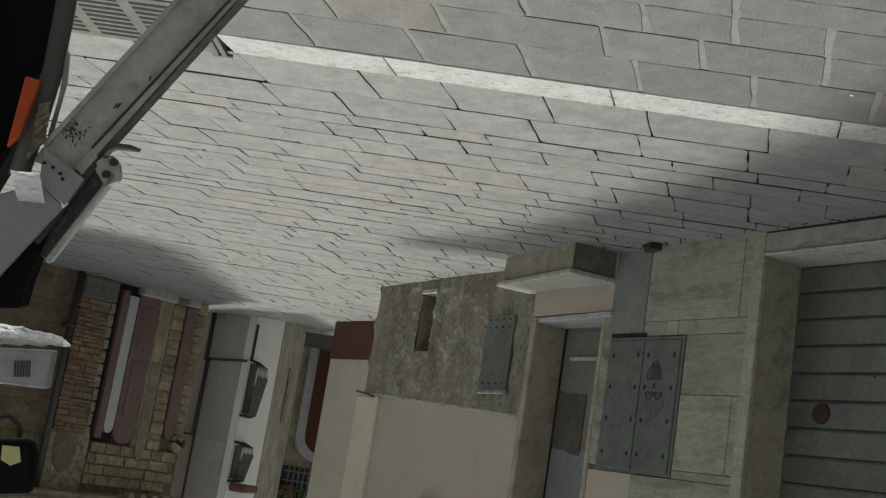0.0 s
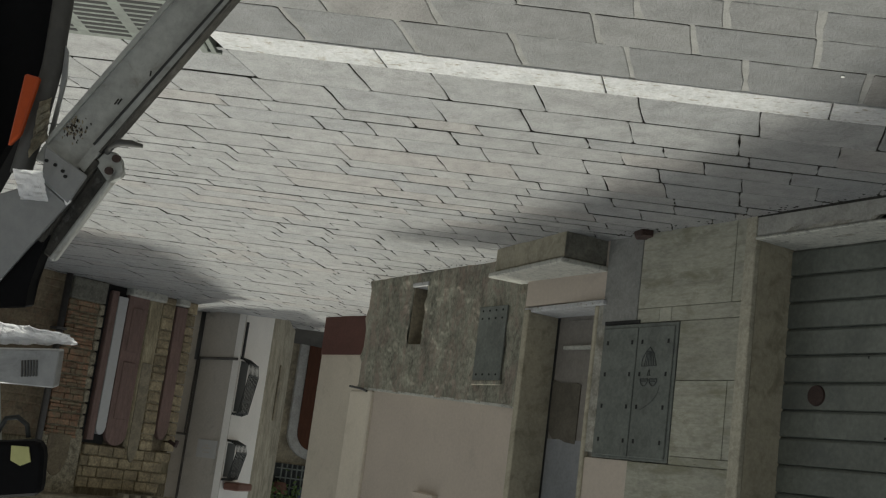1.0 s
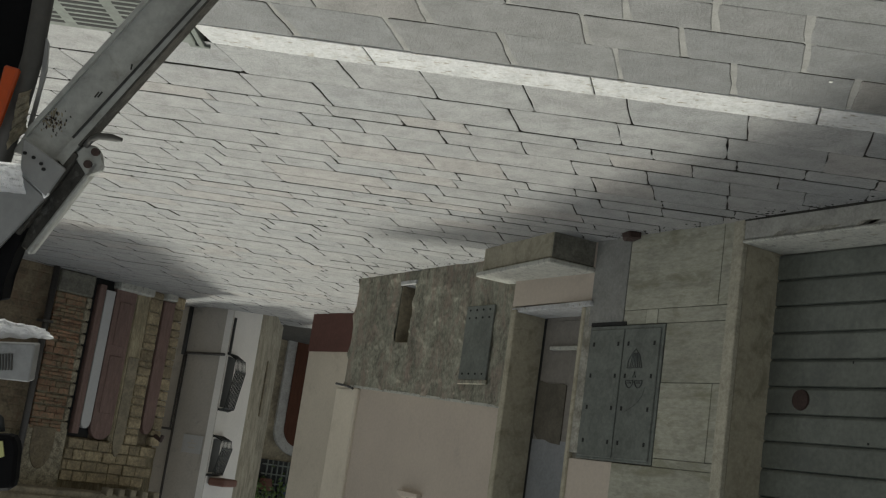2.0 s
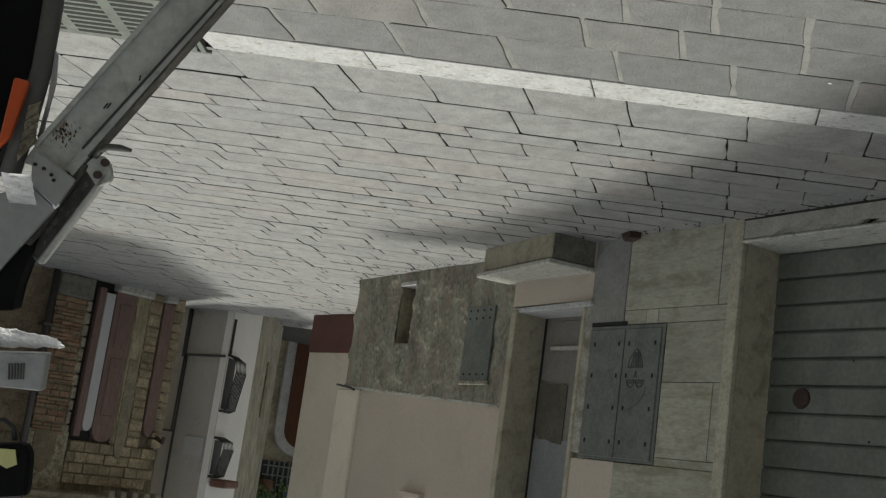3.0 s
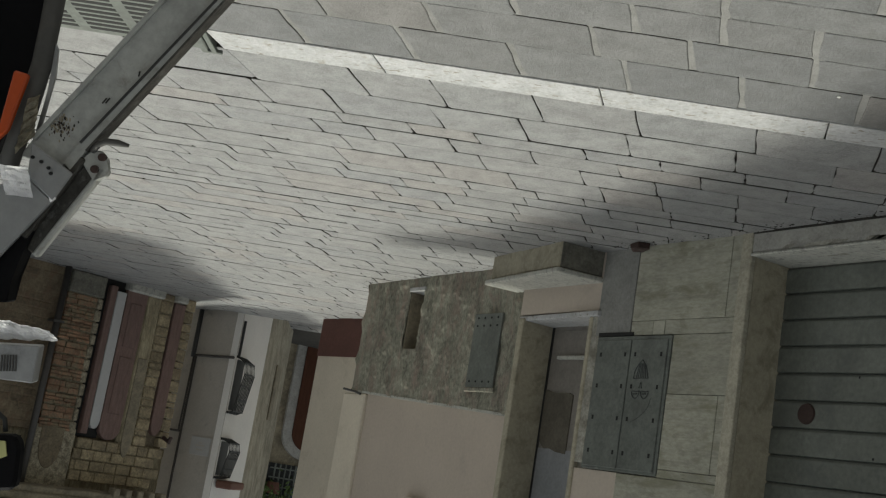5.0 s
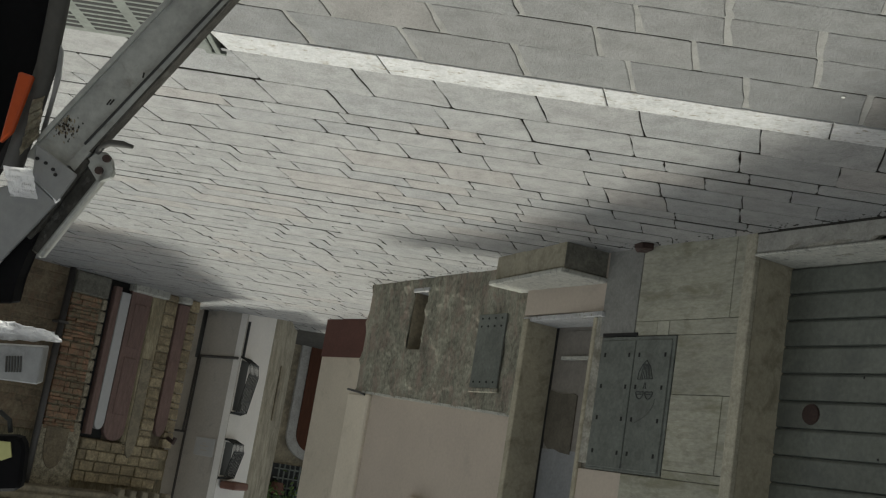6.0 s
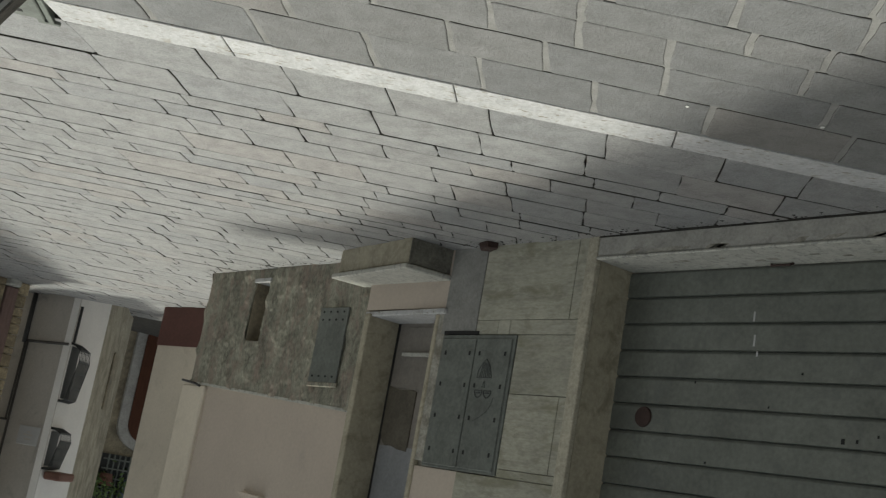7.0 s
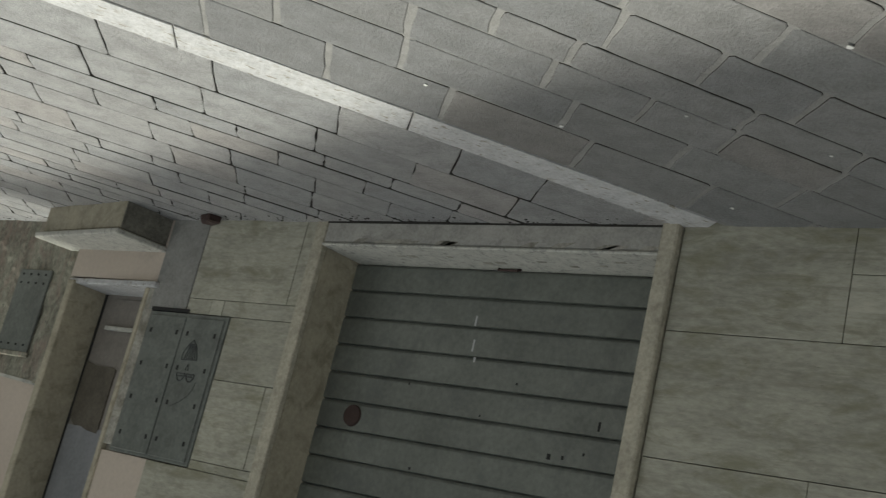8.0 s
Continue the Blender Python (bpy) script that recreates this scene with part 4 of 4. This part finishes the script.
def laid(u0, u1, v0, v1, gu, gv, jit):
    """The outline of a hand-cut stone: blunted corners and wavering sides."""
    def j():
        return random.uniform(-jit, jit)
    z = random.uniform(-0.003, 0.003)
    a, b, c, d = u0 + gu, u1 - gu, v0 + gv * random.uniform(0.5, 1.5), v1 - gv * random.uniform(0.5, 1.5)
    r = random.uniform(0.005, 0.016)
    vm = (c + d) / 2
    us, vs = [a + r + (b - a - 2 * r) * k / 4 for k in range(5)], [c + r + (d - c - 2 * r) * k / 3 for k in range(4)]
    pts = [(u, c) for u in us] + [(b, v) for v in vs] + [(u, d) for u in us[::-1]] + [(a, v) for v in vs[::-1]]
    return [at(p + j() + SKEW * (q - vm), q + j() * 0.6, z) for p, q in pts]


paving = thing("paving", Matrix.Identity(4), "grey stone paving laid in staggered courses", "paving", kind="structure")
far_v, far_f, rest_v, rest_f = [], [], [], []
count = 0


def stone_object(name, vs, fs, top, sides):
    """One mesh of stones: worn tops, dirty sides."""
    me = bpy.data.meshes.new(name)
    me.from_pydata(vs, [], fs)
    me.materials.append(top)
    me.materials.append(sides)
    slots, k = [], 0
    while k < len(fs):
        n = len(fs[k])
        slots += [0] + [1] * n + [0] * n
        k += 1 + 2 * n
    me.polygons.foreach_set("material_index", slots)
    ob = new(name, me)
    ob.parent = paving
    return ob


def lay(u0, u1, v0, v1, gu, gv, jit):
    global count
    c = at((u0 + u1) / 2, (v0 + v1) / 2)
    if c.y > 0.35 and c.x < 5.6 or c.x > 15 or c.y > 4 or c.y < -11.9 or c.x < -14:
        return
    cs = [p + Vector((0, 0, dip(p.x, p.y))) for p in laid(u0, u1, v0, v1, gu, gv, jit)]
    vs, fs = stone_mesh(cs)
    if count < 295 and c.x < 3.2 and v0 > -3.95 and c.x > -5:
        count += 1
        stone_object("paving_stone", vs, fs, M_STONE_DIM if v1 < -2.2 else M_STONE, M_JOINT)
    else:
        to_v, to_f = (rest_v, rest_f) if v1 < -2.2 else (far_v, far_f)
        n = len(to_v)
        to_v.extend(vs)
        to_f.extend([tuple(i + n for i in f) for f in fs])


def course(v0, v1, known, lo, hi, wmin, wmax, gu, gv, jit):
    """One course of stones: joints at the known places, then on in both ways to lo and hi."""
    cuts = list(known) or [lo + random.uniform(0, 0.4)]
    while cuts[0] > lo:
        cuts.insert(0, cuts[0] - random.uniform(wmin, wmax))
    while cuts[-1] < hi:
        cuts.append(cuts[-1] + random.uniform(wmin, wmax))
    for a, c in zip(cuts, cuts[1:]):
        lay(a, c, v0, v1, gu, gv, jit)


# courses on the near side of the kerb strip, with wide pale cross joints
NEAR = ((-2.335, -2.712, (-2.65, -2.14, -1.64, -1.145, -0.63, -0.105, 0.54, 1.14)), (-2.712, -3.022, (-2.015, -1.33, -0.925, -0.415, 0.3, 0.82, 1.38)),
        (-3.022, -3.29, (-1.205, -0.855, -0.49, 0.075, 0.48)), (-3.29, -3.5, (-0.9, -0.25, 0.05, 0.79)), (-3.5, -3.8, (-0.4, 0.08, 0.46)))
for v1, v0, known in NEAR:
    course(v0, v1, known, -8.0, 8.0, 0.38, 0.56, 0.014, 0.005, 0.006)
v = NEAR[-1][1]
for _ in range(32):
    d = random.choice((0.3, 0.33, 0.27))
    course(v - d, v, (), -8.0, 8.0, 0.38, 0.56, 0.014, 0.005, 0.006)
    v -= d
# courses beyond it, with narrow dark joints
FAR = ((-2.105, -1.7, (-3.01, -2.41, -2.0, -1.5, -1.0, -0.41, 0.19)), (-1.7, -1.33, (-3.49, -2.97, -2.58, -2.02, -1.55, -0.99, -0.42, 0.1)),
       (-1.33, -1.14, (-3.25, -3.01, -2.58, -2.17, -1.8, -1.19, -0.77, -0.3)), (-1.14, -0.895, (-3.3, -2.73, -2.42, -1.94, -1.47, -0.97, -0.5)),
       (-0.895, -0.605, (-3.81, -3.45, -2.99, -2.58, -2.255, -1.755, -1.155)), (-0.605, -0.265, (-3.92, -3.57, -3.11, -2.65, -2.02, -1.56)),
       (-0.265, -0.08, (-3.69, -3.4, -3.17, -2.65, -2.08, -1.84, -1.39, -1.08)), (-0.08, 0.14, (-3.77, -3.45, -3.03, -2.7, -2.27, -1.86, -1.45)),
       (0.14, 0.42, (-3.85, -3.54, -3.15, -2.34, -1.96, -1.5)), (0.42, 0.65, (-3.67, -3.12, -2.49, -2.05, -1.5)), (0.65, 0.81, (-3.51, -3.1, -2.6, -2.2)),
       (0.81, 0.98, (-3.4, -2.9, -2.4, -1.9)), (0.98, 1.16, (-4.36, -3.9, -3.1, -2.72)), (1.16, 1.38, (-4.34, -4.0, -3.44, -3.0, -2.55)),
       (1.38, 1.66, (-4.11, -3.6, -3.2, -2.84)), (1.66, 1.86, (-4.79, -3.85, -3.62, -3.17)), (1.86, 2.1, (-4.2, -3.7, -3.36)))
for v0, v1, known in FAR:
    course(v0, v1, known, -6.6, 2.6, 0.36, 0.58, 0.0025, 0.0078, 0.005)
v = FAR[-1][1]
while v < 13.5:
    d = random.choice((0.25, 0.22, 0.28, 0.3, 0.2))
    course(v, v + d, (), -7.8, 3.0, 0.3, 0.6, 0.005, 0.006, 0.009)
    v += d
far_stones = stone_object("far_paving_stones", far_v, far_f, M_STONE_FAR, M_JOINT)
rest_stones = stone_object("near_paving_stones", rest_v, rest_f, M_STONE_DIM_REST, M_JOINT)
tagged(rest_stones, "grey paving stones in courses, near-side shade put into the colour", kind="stuff")
tagged(far_stones, "grey paving stones in courses", kind="stuff")

kerb = thing("kerb_strip", Matrix.Identity(4), "pale travertine strip set flush in the paving", "kerb strip", kind="structure")
for u0, u1 in ((-3.09, -2.285), (-2.285, -1.222), (-1.222, -0.16), (-0.16, 1.4)):
    vs, fs = stone_mesh([at(u0 - 0.02, -2.335, 0.004), at(u1 - 0.026, -2.33, 0.004), at(u1 + 0.024, -2.1, 0.004), at(u0 + 0.03, -2.105, 0.004)], 0.035, 0.006)
    me = bpy.data.meshes.new("slab")
    me.from_pydata(vs, [], fs)
    me.materials.append(M_MARBLE)
    new("slab", me).parent = kerb

drain = thing("drain_grate", Matrix.Translation(at(-3.08, -2.22, 0.002)) @ GROUND, "pale cast drain grate with dark slots", "drain grate")
part("rim", boxes(((-0.1, -0.12, -0.03), (-0.065, 0.16, 0.012)), ((-0.05, -0.12, -0.03), (-0.022, 0.16, 0.012)), ((-0.1, 0.16, -0.03), (0.0, 0.18, 0.012)), bevel=0.002), M_PANEL, drain)
plate_rows = []
for iu in range(4):
    for iv in range(9):
        plate_rows.append(((-0.36 - 0.27 * iu, -0.4 + 0.056 * iv, 0.0), (-0.15 - 0.27 * iu, -0.37 + 0.056 * iv, 0.0115)))
part("cast_plate", boxes(((-1.2, -0.44, -0.03), (-0.06, 0.13, 0.01)), bevel=0.003), M_PANEL, drain, "grey cast plate")
for lo, hi in plate_rows:
    part("slot", boxes((lo, hi)), M_DARK, drain)

# travertine slabs
def slab(x0, x1, z0, z1):
    part("slab", boxes(((x0 + 0.002, -0.004 + random.uniform(-0.0015, 0.0015), z0 + 0.002), (x1 - 0.002, 0.03, z1 - 0.002)), bevel=0.002), M_TRAV, wall_main)


for x0, x1, z0, z1 in ((0.092, 1.02, -0.03, 0.55), (0.004, 0.092, -0.03, 0.55), (0.004, 0.66, 0.55, 0.655), (0.66, 0.783, 0.55, 0.655), (0.783, 1.02, 0.55, 0.655),
                       (0.004, 0.562, 0.655, 1.066), (0.072, 0.562, 1.066, 1.575), (0.004, 0.072, 1.066, 1.575), (0.004, 0.98, 1.632, 2.15), (0.004, 0.562, 1.575, 1.632)):
    slab(x0, x1, z0, z1)
slab(-3.345, -2.502, -0.03, 0.525)
slab(-4.2, -3.345, -0.03, 0.212)
slab(-4.2, -3.345, 0.212, 0.525)
for z0, z1, first, start in ((-0.03, 0.525, 0.95, -4.2), (0.525, 1.13, 1.26, -2.502), (1.13, 1.7, 0.79, -2.502), (1.7, 2.3, 1.36, -2.502), (2.3, 3.3, 1.06, -2.502)):
    x1 = start
    w = first
    while x1 > -8.9:
        slab(x1 - w, x1, z0, z1)
        x1 -= w
        w = random.uniform(0.8, 1.1)

# grime and crumbs along the wall foot
rnd = random.Random(11)
crumbs_v, crumbs_f = [], []
for _ in range(330):
    x = rnd.uniform(-2.5, 5.4)
    y = -abs(rnd.gauss(0, 0.06)) - (0.02 if x < 2.5 else -0.03)
    if 1.3 < x < 2.75:
        continue
    r = rnd.choice((0.002, 0.003, 0.004, 0.006, 0.009)) * rnd.uniform(0.7, 1.3)
    n = len(crumbs_v)
    for dx, dy, dz in ((-1, -1, 0), (1, -1, 0), (1, 1, 0), (-1, 1, 0), (0, 0, 0.8)):
        crumbs_v.append((x + dx * r * rnd.uniform(0.6, 1.6), y + dy * r * rnd.uniform(0.5, 1), dz * r))
    crumbs_f += [(n, n + 1, n + 4), (n + 1, n + 2, n + 4), (n + 2, n + 3, n + 4), (n + 3, n, n + 4), (n, n + 3, n + 2, n + 1)]
me = bpy.data.meshes.new("crumbs")
me.from_pydata(crumbs_v, [], crumbs_f)
me.materials.append(M_GRIME)
tagged(new("crumbs", me), "dark grime and crumbs along the wall foot", "debris", kind="stuff")

for x, y, r in ((-3.84, -1.64, 0.013), (-3.09, -1.22, 0.008), (-2.51, -1.19, 0.012), (-2.86, -0.26, 0.012), (-2.13, -1.63, 0.01), (-3.5, -0.81, 0.008)):
    bm = bmesh.new()
    ring = [bm.verts.new((r * rnd.uniform(0.5, 1.2) * math.cos(a), r * rnd.uniform(0.5, 1.2) * math.sin(a), 0)) for a in np.linspace(0, 2 * math.pi, 12)[:-1]]
    f = bm.faces.new(ring)
    bmesh.ops.translate(bm, verts=[v for v in bmesh.ops.extrude_face_region(bm, geom=[f])["geom"] if isinstance(v, bmesh.types.BMVert)], vec=(0, 0, 0.003))
    spot = part("white_spot", bm, M_SPLAT, paving, "chalky white spot")
    spot.location = (x, y, 0.003)
